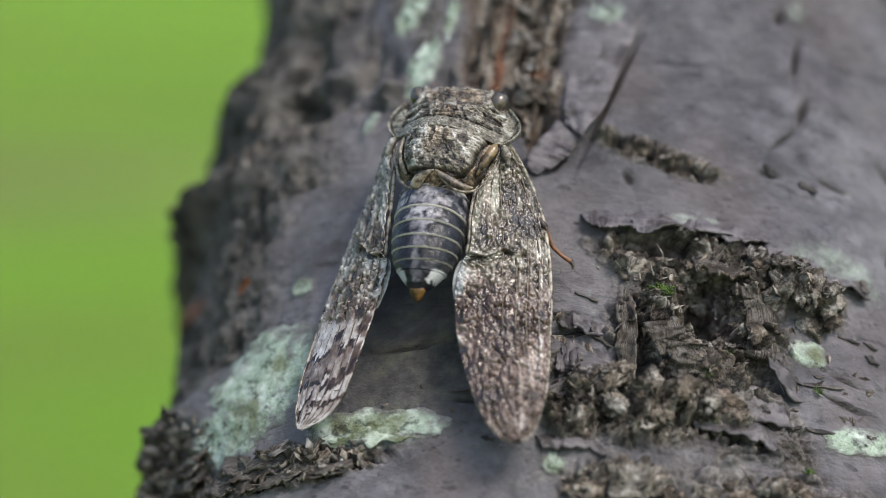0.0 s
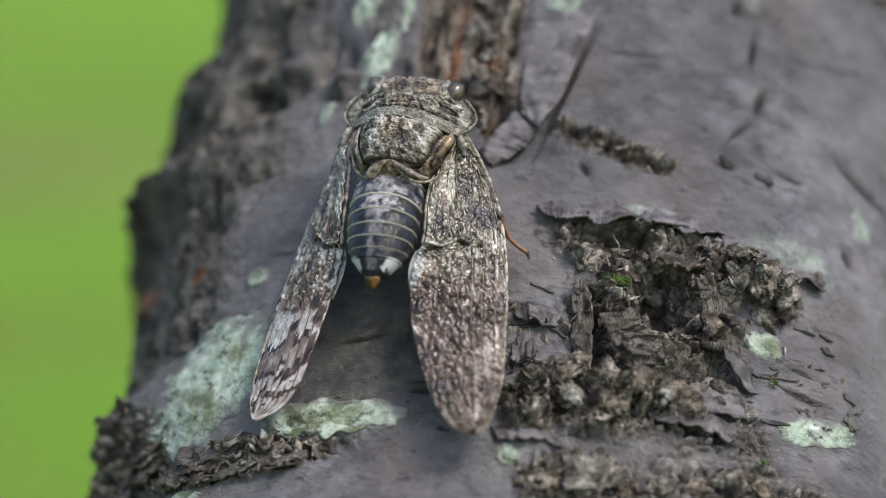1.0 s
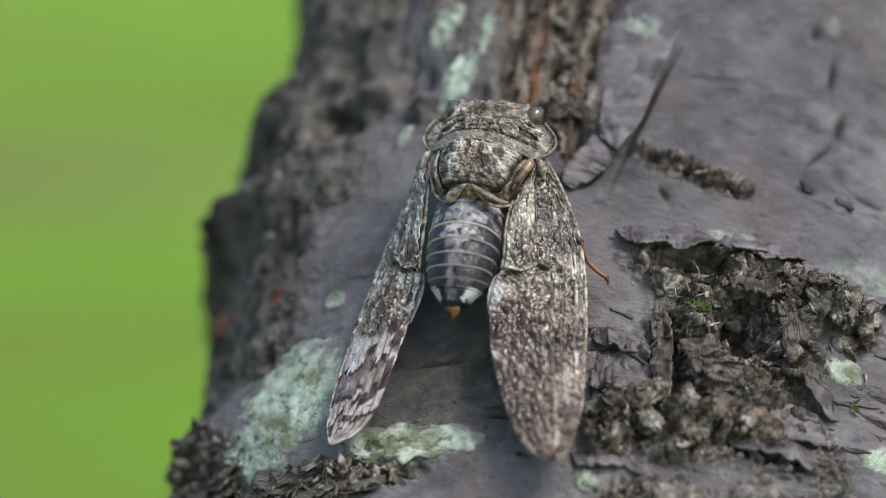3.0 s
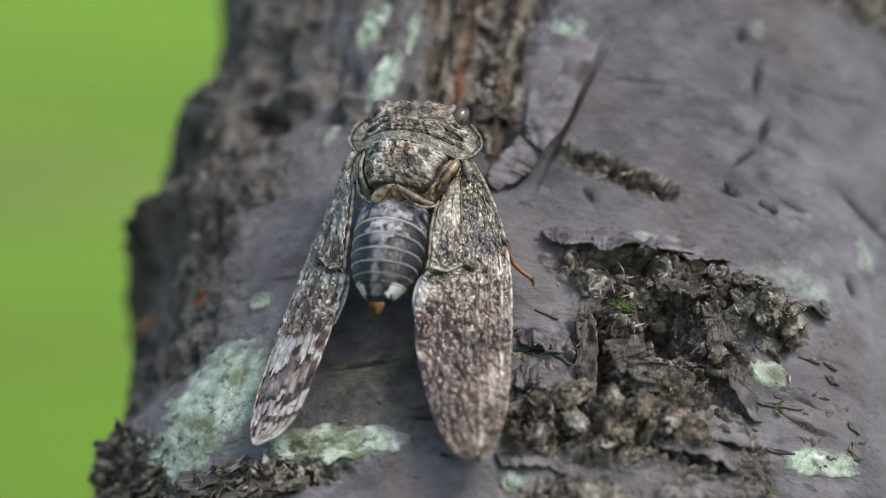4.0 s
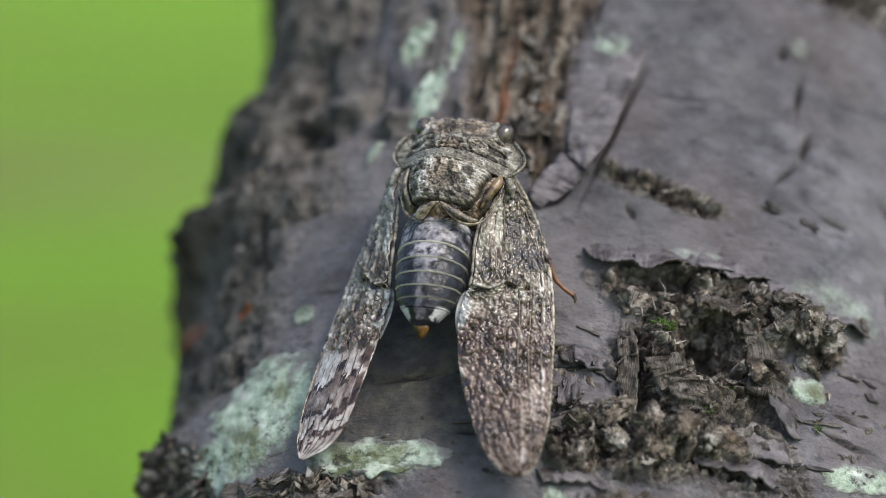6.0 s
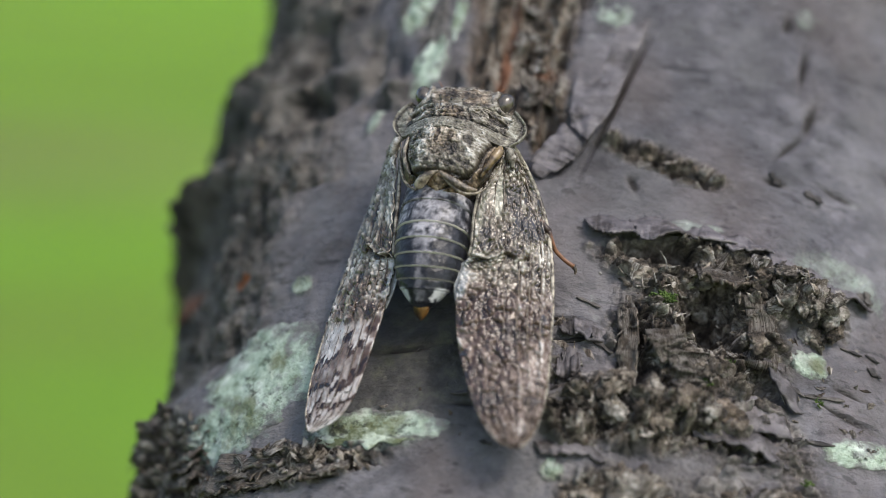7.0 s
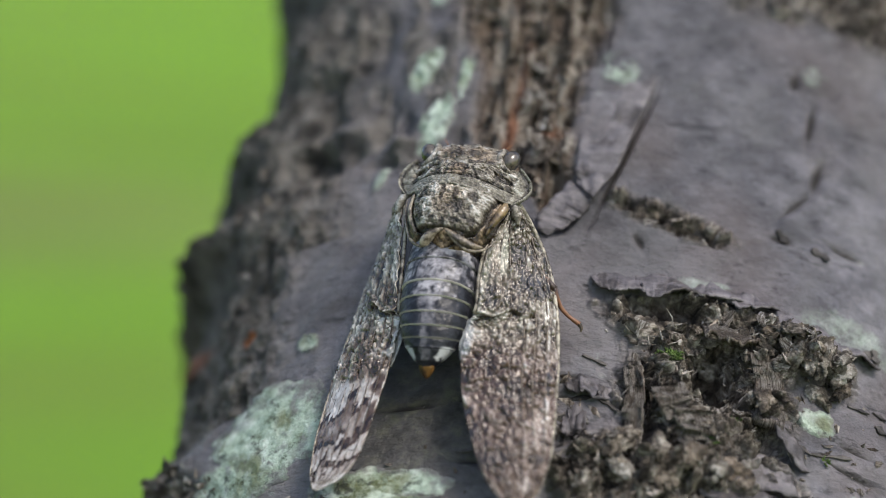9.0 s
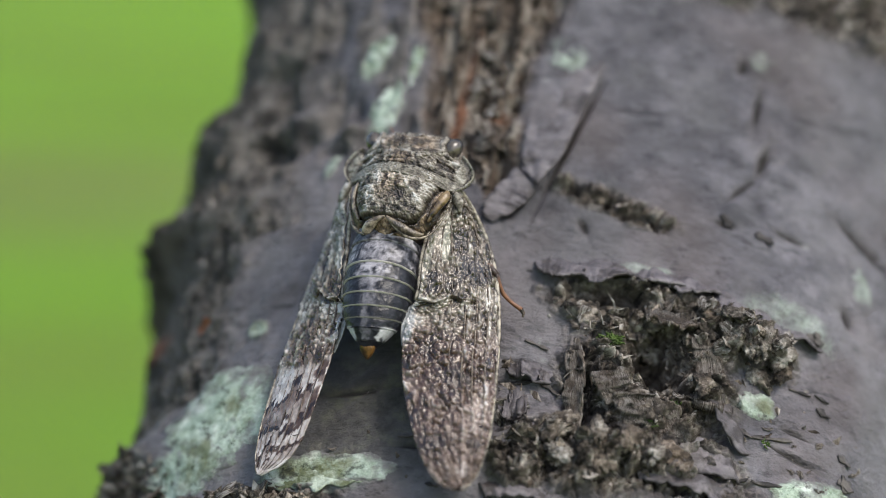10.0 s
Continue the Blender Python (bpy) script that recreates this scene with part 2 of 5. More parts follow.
def crust_material():
    k = Mat("lichen_crust", 0.85)
    c = k.ramp(k.noise(480, 6, 0.7), [(0.22, (0.13, 0.16, 0.10)), (0.40, (0.31, 0.40, 0.31)), (0.56, (0.46, 0.56, 0.46)), (0.76, (0.64, 0.71, 0.64))])
    olive = k.ramp(k.noise(230, 4, 0.6), [(0.58, (0.0,)), (0.74, (0.8,))])
    c = k.mix(olive, c, (0.13, 0.15, 0.06))
    grey = k.ramp(k.noise(330, 5, 0.7), [(0.60, (0.0,)), (0.76, (0.75,))])
    c = k.mix(grey, c, (0.20, 0.20, 0.21))
    c = k.mix(k.math('MULTIPLY', k.attr("olive"), k.ramp(k.noise(420, 5, 0.7), [(0.36, (1.0,)), (0.62, (0.15,))])), c, (0.125, 0.14, 0.062))
    crack = k.ramp(k.noise(620, 6, 0.75), [(0.30, (0.10,)), (0.42, (1.0,))])
    c = k.mix(0.85, c, crack, 'MULTIPLY')
    thin = k.math('MULTIPLY', k.attr("rim"), k.ramp(k.noise(700, 5, 0.7), [(0.3, (0.3,)), (0.6, (1.0,))]))
    k.color(k.mix(thin, c, (0.14, 0.135, 0.135)))
    k.bump(k.noise(900, 6, 0.75), 0.0005, 1.0)
    return k.m


def grass_material():
    k = Mat("grass", 0.8)
    n = k.noise(0.22, 3, 0.5)
    c = k.ramp(n, [(0.30, (0.165, 0.225, 0.042)), (0.46, (0.150, 0.285, 0.031)), (0.68, (0.205, 0.395, 0.033))])
    fine = k.ramp(k.noise(30, 5, 0.7), [(0.3, (0.6,)), (0.65, (1.1,))])
    c = k.mix(0.6, c, fine, 'MULTIPLY')
    ln = k.t.nodes.new("ShaderNodeVectorMath")
    ln.operation = 'LENGTH'
    k.link(k.co, ln.inputs[0])
    away = k.ramp(k.math('ADD', k.math('MULTIPLY', ln.outputs["Value"], 0.2), k.math('MULTIPLY', k.noise(1.2, 4), 0.3)), [(0.55, (0.0,)), (0.85, (1.0,))], 1.0)
    # unseen bare earth near the trunk, added to cut green bounce light
    added_soil = k.ramp(k.noise(25, 6, 0.7), [(0.3, (0.05, 0.04, 0.03)), (0.5, (0.12, 0.10, 0.075)), (0.7, (0.21, 0.18, 0.14))])
    spot = k.t.nodes.new("ShaderNodeVectorMath")
    spot.operation = 'DISTANCE'
    k.link(k.co, spot.inputs[0])
    spot.inputs[1].default_value = (-1.45, 8.3, 0.0)
    dry = k.ramp(k.math('ADD', k.math('MULTIPLY', spot.outputs["Value"], 0.4), k.math('MULTIPLY', k.noise(0.7, 4), 0.5)), [(0.38, (0.55,)), (0.95, (0.0,))], 1.0)
    c = k.mix(dry, c, k.ramp(k.noise(12, 5, 0.7), [(0.3, (0.13, 0.12, 0.05)), (0.7, (0.23, 0.215, 0.10))]))
    k.color(k.mix(away, added_soil, c))
    k.b.inputs["Specular IOR Level"].default_value = 0.05
    k.bump(k.noise(40, 5, 0.7), 0.03, 0.6)
    return k.m


M_BARK, M_CRUMB, M_PLATE = bark_material(), crumb_material(), plate_material()
M_FIBRE = fibre_material()
M_LICHEN = simple_material("lichen", (0.10, 0.12, 0.06), (0.42, 0.49, 0.40), 600, 0.85, 0.0005)
M_CUT, M_TERG, M_WING = cuticle_material(), tergite_material(), wing_material()
M_VEIN = simple_material("wing_vein", (0.04, 0.03, 0.02), (0.40, 0.36, 0.28), 1100, 0.25)
M_DARKVEIN = simple_material("dark_vein", (0.02, 0.013, 0.009), (0.17, 0.135, 0.10), 1300, 0.22)
M_THINVEIN = simple_material("thin_vein", (0.018, 0.012, 0.009), (0.10, 0.075, 0.055), 900, 0.3)
M_EYE = simple_material("eye", (0.016, 0.013, 0.010), (0.085, 0.072, 0.055), 1100, 0.2, 0.00003, 0.5)
M_AMBER = simple_material("amber_cuticle", (0.02, 0.009, 0.004), (0.17, 0.085, 0.020), 900, 0.3, 0.0001, 0.3)
M_GOLD = simple_material("golden_cuticle", (0.025, 0.016, 0.009), (0.23, 0.160, 0.078), 520, 0.2, 0.0001, 0.4)
M_RIDGE = simple_material("ridge_cuticle", (0.035, 0.026, 0.017), (0.25, 0.20, 0.14), 800, 0.25, 0.0002, 0.4)
M_TAN = simple_material("tan_cuticle", (0.06, 0.046, 0.030), (0.33, 0.28, 0.20), 1500, 0.22, 0.0001, 0.4)
M_LEG = simple_material("leg_cuticle", (0.030, 0.017, 0.012), (0.21, 0.092, 0.040), 420, 0.4)
M_MOSS = simple_material("moss", (0.025, 0.042, 0.009), (0.080, 0.135, 0.022), 900, 0.8)
M_CHUNK = lump_material()
M_SLIVER = simple_material("bark_sliver", (0.012, 0.010, 0.009), (0.10, 0.09, 0.08), 500, 0.7, 0.0003)
M_GRASS = grass_material()
M_CRUST = crust_material()


# ---- noise on arrays ----
def lattice(ix, iy, iz, seed):
    h = (ix * 374761393 + iy * 668265263 + iz * 2147483647 + seed * 974634777) & 0xFFFFFFFF
    h = ((h ^ (h >> 13)) * 1274126177) & 0xFFFFFFFF
    h = ((h ^ (h >> 16)) * 2246822519) & 0xFFFFFFFF
    return ((h ^ (h >> 15)) & 0xFFFFFF) / float(0xFFFFFF)


def vnoise(p, seed=0):
    """Smooth value noise, 0 to 1, of an array of points."""
    i = np.floor(p).astype(np.int64)
    f = p - i
    f = f * f * f * (f * (f * 6 - 15) + 10)
    out = 0
    for dx in (0, 1):
        for dy in (0, 1):
            for dz in (0, 1):
                w = (f[:, 0] if dx else 1 - f[:, 0]) * (f[:, 1] if dy else 1 - f[:, 1]) * (f[:, 2] if dz else 1 - f[:, 2])
                out = out + w * lattice(i[:, 0] + dx, i[:, 1] + dy, i[:, 2] + dz, seed)
    return out


def fbm(p, scale, octaves=4, seed=0, gain=0.5, ridged=False):
    """Layered noise, about -1 to 1, at features of the given size."""
    out, amp, total = 0, 1.0, 0.0
    for o in range(octaves):
        n = vnoise(p / scale * 2.03 ** o + 17.3 * o, seed + o) * 2 - 1
        out = out + amp * (1 - 2 * np.abs(n) if ridged else n)
        total += amp
        amp *= gain
    return out / total


def sstep(x, a, b):
    t = np.clip((x - a) / (b - a), 0, 1)
    return t * t * (3 - 2 * t)


# ---- mesh helpers ----
def mesh_object(name, verts, faces, material, parent=None, label="", smooth=True, attrs=None):
    me = bpy.data.meshes.new(name)
    me.from_pydata(np.asarray(verts).tolist() if not isinstance(verts, list) else verts, [], faces)
    me.update()
    if smooth:
        me.polygons.foreach_set("use_smooth", [True] * len(me.polygons))
    for key, values in (attrs or {}).items():
        a = me.attributes.new(key, 'FLOAT', 'POINT')
        a.data.foreach_set("value", np.asarray(values, dtype=np.float32))
    me.materials.append(material)
    ob = new(name, me)
    ob.parent = parent
    if label:
        tagged(ob, label)
    return ob


def part(name, bm, material, parent, label=""):
    me = bpy.data.meshes.new(name)
    bmesh.ops.recalc_face_normals(bm, faces=bm.faces)
    bm.to_mesh(me)
    bm.free()
    me.polygons.foreach_set("use_smooth", [True] * len(me.polygons))
    me.materials.append(material)
    ob = new(name, me)
    ob.parent = parent
    if label:
        tagged(ob, label)
    return ob


def grid_faces(nr, nc, close=False):
    r, c = np.meshgrid(np.arange(nr - 1), np.arange(nc if close else nc - 1), indexing="ij")
    c2 = (c + 1) % nc
    return np.stack([r * nc + c, r * nc + c2, (r + 1) * nc + c2, (r + 1) * nc + c], -1).reshape(-1, 4)


def spline(points, n):
    """n points evenly along a smooth curve through the given ones."""
    p = np.asarray(points, float)
    q = np.vstack([2 * p[0] - p[1], p, 2 * p[-1] - p[-2]])
    out = []
    for t in np.linspace(0, len(p) - 1, n):
        k = min(int(t), len(p) - 2)
        f = t - k
        a, b, c, d = q[k], q[k + 1], q[k + 2], q[k + 3]
        out.append(0.5 * (2 * b + (c - a) * f + (2 * a - 5 * b + 4 * c - d) * f * f + (3 * b - a - 3 * c + d) * f ** 3))
    return np.array(out)


def sheet_arrays(edge_a, edge_b, ns, nc, lift=None, thick=0.02):
    """A solid sheet between two edges (cm). lift(s, c) moves it along its normal."""
    a, b = (np.asarray(e) if len(e) == ns else spline(e, ns) for e in (edge_a, edge_b))
    c = np.linspace(0, 1, nc)
    top = a[:, None] * (1 - c[None, :, None]) + b[:, None] * c[None, :, None]
    du = np.gradient(top, axis=0)
    dv = np.gradient(top, axis=1)
    nrm = np.cross(du, dv)
    nrm /= np.linalg.norm(nrm, axis=-1, keepdims=True) + 1e-9
    if nrm[..., 2].mean() < 0:
        nrm = -nrm
    s = np.linspace(0, 1, ns)[:, None] * np.ones((1, nc))
    cc = np.ones((ns, 1)) * c
    if lift is not None:
        top = top + nrm * lift(s, cc)[..., None]
    low = top - nrm * thick
    verts = np.concatenate([top.reshape(-1, 3), low.reshape(-1, 3)])
    f = grid_faces(ns, nc)
    n = ns * nc
    faces = f.tolist() + (f[:, ::-1] + n).tolist()
    rim = [k for k in range(nc)] + [r * nc + nc - 1 for r in range(1, ns)] + [(ns - 1) * nc + k for k in range(nc - 2, -1, -1)] + [r * nc for r in range(ns - 2, 0, -1)]
    faces += [[i, i + n, j + n, j] for i, j in zip(rim, rim[1:] + rim[:1])]
    return verts, faces, np.tile(s.ravel(), 2), np.tile(cc.ravel(), 2)


def sheet(name, edge_a, edge_b, ns, nc, material, parent, lift=None, thick=0.02, label="", attrs=True):
    v, f, s, c = sheet_arrays(edge_a, edge_b, ns, nc, lift, thick)
    return mesh_object(name, v * CM, f, material, parent, label, attrs={"span": s, "chord": c} if attrs else None)


def loft(name, rings, nseg, material, parent, label="", per=6, rough=0.0, size=0.06, seed=3, power=2.0, attrs=None, lean=None):
    """A closed body of superelliptic rings (y, x, z, half width, height up, height down), in cm."""
    r = spline(rings, (len(rings) - 1) * per + 1)
    a = np.linspace(0, 2 * math.pi, nseg, endpoint=False)
    ca, sa = np.cos(a), np.sin(a)
    ex = np.sign(ca) * np.abs(ca) ** (2 / power)
    ez = np.sign(sa) * np.abs(sa) ** (2 / power)
    hx = np.maximum(r[:, 3:4], 0.004)
    up, dn = np.maximum(r[:, 4:5], 0.004), np.maximum(r[:, 5:6], 0.004)
    x = r[:, 1:2] + hx * ex
    z = r[:, 2:3] + np.where(ez > 0, up, dn) * ez
    y = r[:, 0:1] + 0 * x
    if lean:
        y = y + np.asarray(lean(r[:, 0:1])) * (r[:, 2:3] + up - z)
    p = np.stack([x, y, z], -1).reshape(-1, 3)
    if rough:
        cen = np.repeat(r[:, [1, 0, 2]], nseg, 0)
        d = p - cen
        d /= np.linalg.norm(d, axis=1, keepdims=True) + 1e-9
        p = p + d * (fbm(p, size, 4, seed, 0.6) * rough)[:, None]
    faces = grid_faces(len(r), nseg, True).tolist()
    faces += [list(range(nseg))[::-1], [(len(r) - 1) * nseg + k for k in range(nseg)]]
    at = attrs(p, np.repeat(np.linspace(0, 1, len(r)), nseg)) if attrs else None
    return mesh_object(name, p * CM, faces, material, parent, label, attrs=at)


def tube_arrays(points, radii, nseg=6):
    p = np.asarray(points, float)
    r = np.interp(np.linspace(0, 1, len(p)), np.linspace(0, 1, len(radii)), radii)
    d = np.gradient(p, axis=0)
    d /= np.linalg.norm(d, axis=1, keepdims=True) + 1e-9
    ref = np.array([0.0, 0.0, 1.0]) if abs(d[:, 2]).mean() < 0.8 else np.array([1.0, 0, 0])
    e1 = np.cross(d, ref)
    e1 /= np.linalg.norm(e1, axis=1, keepdims=True) + 1e-9
    e2 = np.cross(d, e1)
    a = np.linspace(0, 2 * math.pi, nseg, endpoint=False)
    v = p[:, None] + r[:, None, None] * (np.cos(a)[None, :, None] * e1[:, None] + np.sin(a)[None, :, None] * e2[:, None])
    faces = grid_faces(len(p), nseg, True).tolist()
    faces += [list(range(nseg))[::-1], [(len(p) - 1) * nseg + k for k in range(nseg)]]
    return v.reshape(-1, 3), faces


def tube(name, points, radii, material, parent, label="", n=14, nseg=7):
    v, f = tube_arrays(spline(points, n), radii, nseg)
    return mesh_object(name, v * CM, f, material, parent, label)


def join_arrays(pieces):
    verts, faces, base = [], [], 0
    for v, f in pieces:
        verts.append(v)
        faces += [[i + base for i in q] for q in f]
        base += len(v)
    return np.concatenate(verts), faces


# ---- ground ----
def build_ground():
    n = 60
    r = np.concatenate([[0.0], np.geomspace(0.4, 3000, n)])
    a = np.linspace(0, 2 * math.pi, 72, endpoint=False)
    v = [(x * math.cos(t), x * math.sin(t), 0.0) for x in r[1:] for t in a]
    p = np.array(v)
    p[:, 2] = fbm(p, 1.7, 3, 5) * 0.05 * np.clip(np.hypot(p[:, 0], p[:, 1]) / 3, 0.2, 1)
    f = grid_faces(n, 72, True).tolist() + [list(range(72))[::-1]]
    ob = mesh_object("ground", p, f, M_GRASS)
    tagged(ob, "green grass, with unseen bare earth added under the tree", "ground", kind="structure")


# ---- the trunk ----
AX, RA, RB, EX = 1.6, 3.9, 3.9, 2.4
W0 = RB * (1 - (AX / RA) ** EX) ** (1 / EX)


def surf(u):
    """Height of the smooth trunk surface over its tangent point, across the trunk."""
    x = np.clip(np.abs((np.asarray(u, float) - AX) / RA), 0, 0.999)
    return RB * (1 - x ** EX) ** (1 / EX) - W0


def blob(u, v, cu, cv, ru, rv, deg=0.0, soft=0.25, wob=0.0):
    """1 inside an ellipse on the bark, 0 outside, with a wobbling edge."""
    c, s = math.cos(radians(deg)), math.sin(radians(deg))
    du, dv = u - cu, v - cv
    d = np.hypot((du * c + dv * s) / ru, (-du * s + dv * c) / rv) + wob
    return 1 - sstep(d, 1 - soft, 1 + soft)


def gauss(u, v, cu, cv, ru, rv, deg=0.0):
    c, s = math.cos(radians(deg)), math.sin(radians(deg))
    du, dv = u - cu, v - cv
    return np.exp(-(((du * c + dv * s) / ru) ** 2 + ((-du * s + dv * c) / rv) ** 2))


LICHEN = [  # across, along, half sizes, turn, strength
    (-1.05, -0.91, 0.10, 0.10, 0, 1.0), (-1.16, -1.74, 0.50, 0.46, 25, 1.0), (-1.44, -2.14, 0.40, 0.30, 0, 1.0),
    (-0.26, -2.33, 0.55, 0.20, 0, 0.9), (1.16, -2.60, 0.11, 0.11, 0, 0.9), (3.14, -1.27, 0.19, 0.13, 10, 0.9),
    (3.64, -1.91, 0.40, 0.13, 17, 1.0), (2.94, 2.10, 0.17, 0.12, 0, 0.36), (-0.30, 1.18, 0.15, 0.36, -18, 0.6),
    (-0.46, 1.78, 0.12, 0.28, -25, 0.6), (-0.10, 1.72, 0.06, 0.26, -4, 0.6), (-0.68, 0.68, 0.05, 0.16, -10, 0.8), (1.20, 1.84, 0.19, 0.20, 10, 0.5),
    (2.25, -0.27, 0.45, 0.09, -4, 0.45), (3.35, -0.42, 0.55, 0.22, -10, 0.42), (3.95, 0.22, 0.11, 0.22, 25, 0.5),
    (-1.45, -2.9, 0.25, 0.12, 0, 0.8), (1.32, -1.12, 0.12, 0.25, 0, 0.25), (-0.45, 2.75, 0.12, 0.3, 0, 0.7),
]
LUMPS = [  # across, along, half sizes, height: knobs and hollows of the rough edge
    (-2.3, 2.4, 0.45, 0.35, -0.22), (-2.3, 1.22, 0.4, 0.22, -0.20),
    (-2.35, 3.4, 0.6, 0.9, -0.36), (-1.35, 1.10, 0.16, 0.13, -0.22), (-1.01, 1.05, 0.10, 0.14, -0.16), (-1.28, 1.53, 0.09, 0.16, -0.15), (-0.83, 1.17, 0.09, 0.13, -0.15), (-0.59, 1.23, 0.07, 0.13, -0.14), (-0.71, 0.84, 0.13, 0.05, -0.12), (-1.73, 2.17, 0.10, 0.2, -0.16), (-1.44, 1.93, 0.12, 0.12, -0.14),
    (-2.10, 1.80, 0.35, 0.17, 0.13), (-2.20, 0.80, 0.30, 0.13, 0.34), (-2.2, 1.25, 0.3, 0.16, -0.10), (-2.2, 0.2, 0.3, 0.3, -0.10), (-1.95, -1.80, 0.34, 0.26, 0.20), (-2.0, -2.55, 0.45, 0.3, -0.14),
    (-1.25, 0.92, 0.14, 0.12, -0.18), (-1.05, 1.25, 0.22, 0.1, 0.1), (-1.6, 0.5, 0.25, 0.2, 0.10), (-1.75, 1.3, 0.3, 0.25, 0.08),
    (-0.75, 1.35, 0.08, 0.22, -0.12), (-0.35, 0.85, 0.14, 0.12, -0.12), (-1.5, -0.25, 0.12, 0.16, -0.08), (-1.72, 2.5, 0.4, 0.4, 0.1),
    (-0.1, 1.05, 0.07, 0.18, -0.14), (-0.55, 1.0, 0.12, 0.05, 0.07), (-0.9, 2.2, 0.1, 0.3, -0.12), (-1.3, 1.9, 0.12, 0.2, -0.12),
]
CRACKS = [  # dark thin splits: across, along, half length, half width, turn, depth
    (2.93, 1.60, 0.20, 0.035, 86, 0.07), (3.03, 1.10, 0.17, 0.045, 76, 0.09), (2.85, 0.75, 0.22, 0.03, 50, 0.04),
    (-0.11, -1.62, 0.22, 0.025, 8, 0.05), (0.45, -2.10, 0.14, 0.02, 5, 0.04), (3.95, 0.62, 0.28, 0.04, -32, 0.07),
    (3.88, -0.17, 0.10, 0.04, -60, 0.08), (1.55, 0.12, 0.10, 0.04, -60, 0.06), (2.75, 2.0, 0.10, 0.04, 80, 0.05),
    (1.05, -1.45, 0.18, 0.02, 6, 0.04), (1.2, -1.25, 0.2, 0.018, -4, 0.03), (3.5, -1.42, 0.16, 0.02, -8, 0.04), (3.45, -1.62, 0.22, 0.02, -14, 0.04),
    # the first groove, coloured dark, paints the peeling strip's shadow line
    (1.345, 0.92, 0.60, 0.026, 72.5, 0.10), (3.3, 0.42, 0.16, 0.03, -12, 0.05), (2.75, 0.38, 0.12, 0.04, 5, 0.05), (0.35, -1.55, 0.10, 0.02, 4, 0.03), (1.3, -1.78, 0.2, 0.03, 12, 0.06),
]


def bark_relief(u, v, p):
    """Height in cm and the masks of the bark at places (u, v) whose points are p."""
    wob = fbm(p, 0.35, 4, 11, 0.6) * 0.35
    front = sstep(p[:, 2], -W0 - 1.0, -W0 + 1.2)
    h = 0.05 * fbm(p, 1.1, 3, 1) + 0.012 * fbm(p * [1, 1.5, 1], 0.4, 4, 2, 0.6) + 0.004 * fbm(p * [0.8, 1.6, 1], 0.1, 3, 3)
    # rough weathered side
    edge = np.where(v > 0.1, -0.95, np.where(v > -1.4, -1.35, -1.75)) + 0.25 * fbm(p, 0.6, 3, 21)
    rough = 1 - sstep(u, edge - 0.25, edge + 0.25)
    rough = np.maximum(rough, 0.75 * blob(u, v, -0.55, 1.7, 0.9, 1.2, 0, 0.4, wob) * sstep(fbm(p * [1.3, 0.7, 1], 0.35, 4, 31), -0.1, 0.35))
    h += rough * (0.13 * fbm(p, 0.42, 5, 22, 0.58) + 0.05 * fbm(p, 0.13, 3, 24, ridged=True))
    for cu, cv, ru, rv, hh in LUMPS:
        h += hh * gauss(u, v, cu, cv, ru, rv) * (1 + 0.8 * wob)
    # fissure with bare brown wood
    cu = 0.46 + 0.36 * sstep(v, 1.2, 0.25)
    half = 0.12 + 0.32 * sstep(v, 0.25, 1.05) + 0.22 * sstep(v, 1.6, 2.4)
    wood = (1 - sstep(np.abs(u - cu) / half + 0.7 * wob, 0.75, 1.25)) * sstep(v, 0.05, 0.35) * front
    fib = fbm(p * [2.4, 0.45, 1], 0.2, 4, 41, 0.6)
    h += wood * (-0.14 + 0.17 * fib + 0.09 * fbm(p * [0.5, 1.8, 1], 0.22, 4, 44, 0.6, ridged=True) + 0.08 * fbm(p, 0.16, 4, 42, 0.6, ridged=True)) - 0.30 * gauss(u, v, 0.84, 0.5, 0.09, 0.26, 10) - 0.2 * gauss(u, v, 0.5, 1.2, 0.05, 0.5)
    # rotten knot
    rot = blob(u, v, 2.38, -0.68, 1.08, 0.28, -7, 0.2, wob)
    rot = np.maximum(rot, blob(u, v, 2.25, -1.2, 0.78, 0.62, 0, 0.2, wob))
    rot = np.maximum.reduce([rot, blob(u, v, 1.85, -2.04, 0.72, 0.32, 4, 0.25, wob), 0.8 * blob(u, v, 2.6, -2.1, 0.45, 0.12, -8, 0.3, wob)])
    knot = np.maximum(rot, blob(u, v, 1.32, -2.1, 0.28, 0.30, 0, 0.25, wob))
    strip = 0.95 * blob(u, v, 1.78, 0.36, 0.55, 0.13, -16, 0.35, 1.3 * wob)
    band = blob(u, v, -0.95, -2.62, 0.75, 0.16, 4, 0.3, wob)
    top = blob(u, v, 3.6, 3.12, 1.5, 0.48, 4, 0.3, 1.4 * wob)
    knob = blob(u, v, -2.02, -2.15, 0.32, 0.42, 30, 0.3, wob)
    base = np.maximum.reduce([0.8 * blob(u, v, 1.75, -2.80, 0.55, 0.28, 0, 0.3, wob), 0.75 * blob(u, v, 3.2, -2.62, 0.7, 0.14, 8, 0.3, wob), 0.42 * blob(u, v, 2.5, -2.66, 1.3, 0.30, 4, 0.5, 2.2 * wob), 0.55 * blob(u, v, 2.5, -2.02, 0.7, 0.30, -4, 0.5, 2.2 * wob)])
    rot = np.clip(np.maximum.reduce([knot, strip, band, knob, base, 0.85 * top]), 0, 1) * front
    wu, wv = u + 0.07 * fbm(p, 0.16, 3, 55), v + 0.07 * fbm(p, 0.16, 3, 56)
    clod, piece = cell_noise(wu / 0.21, wv / 0.15, 57)
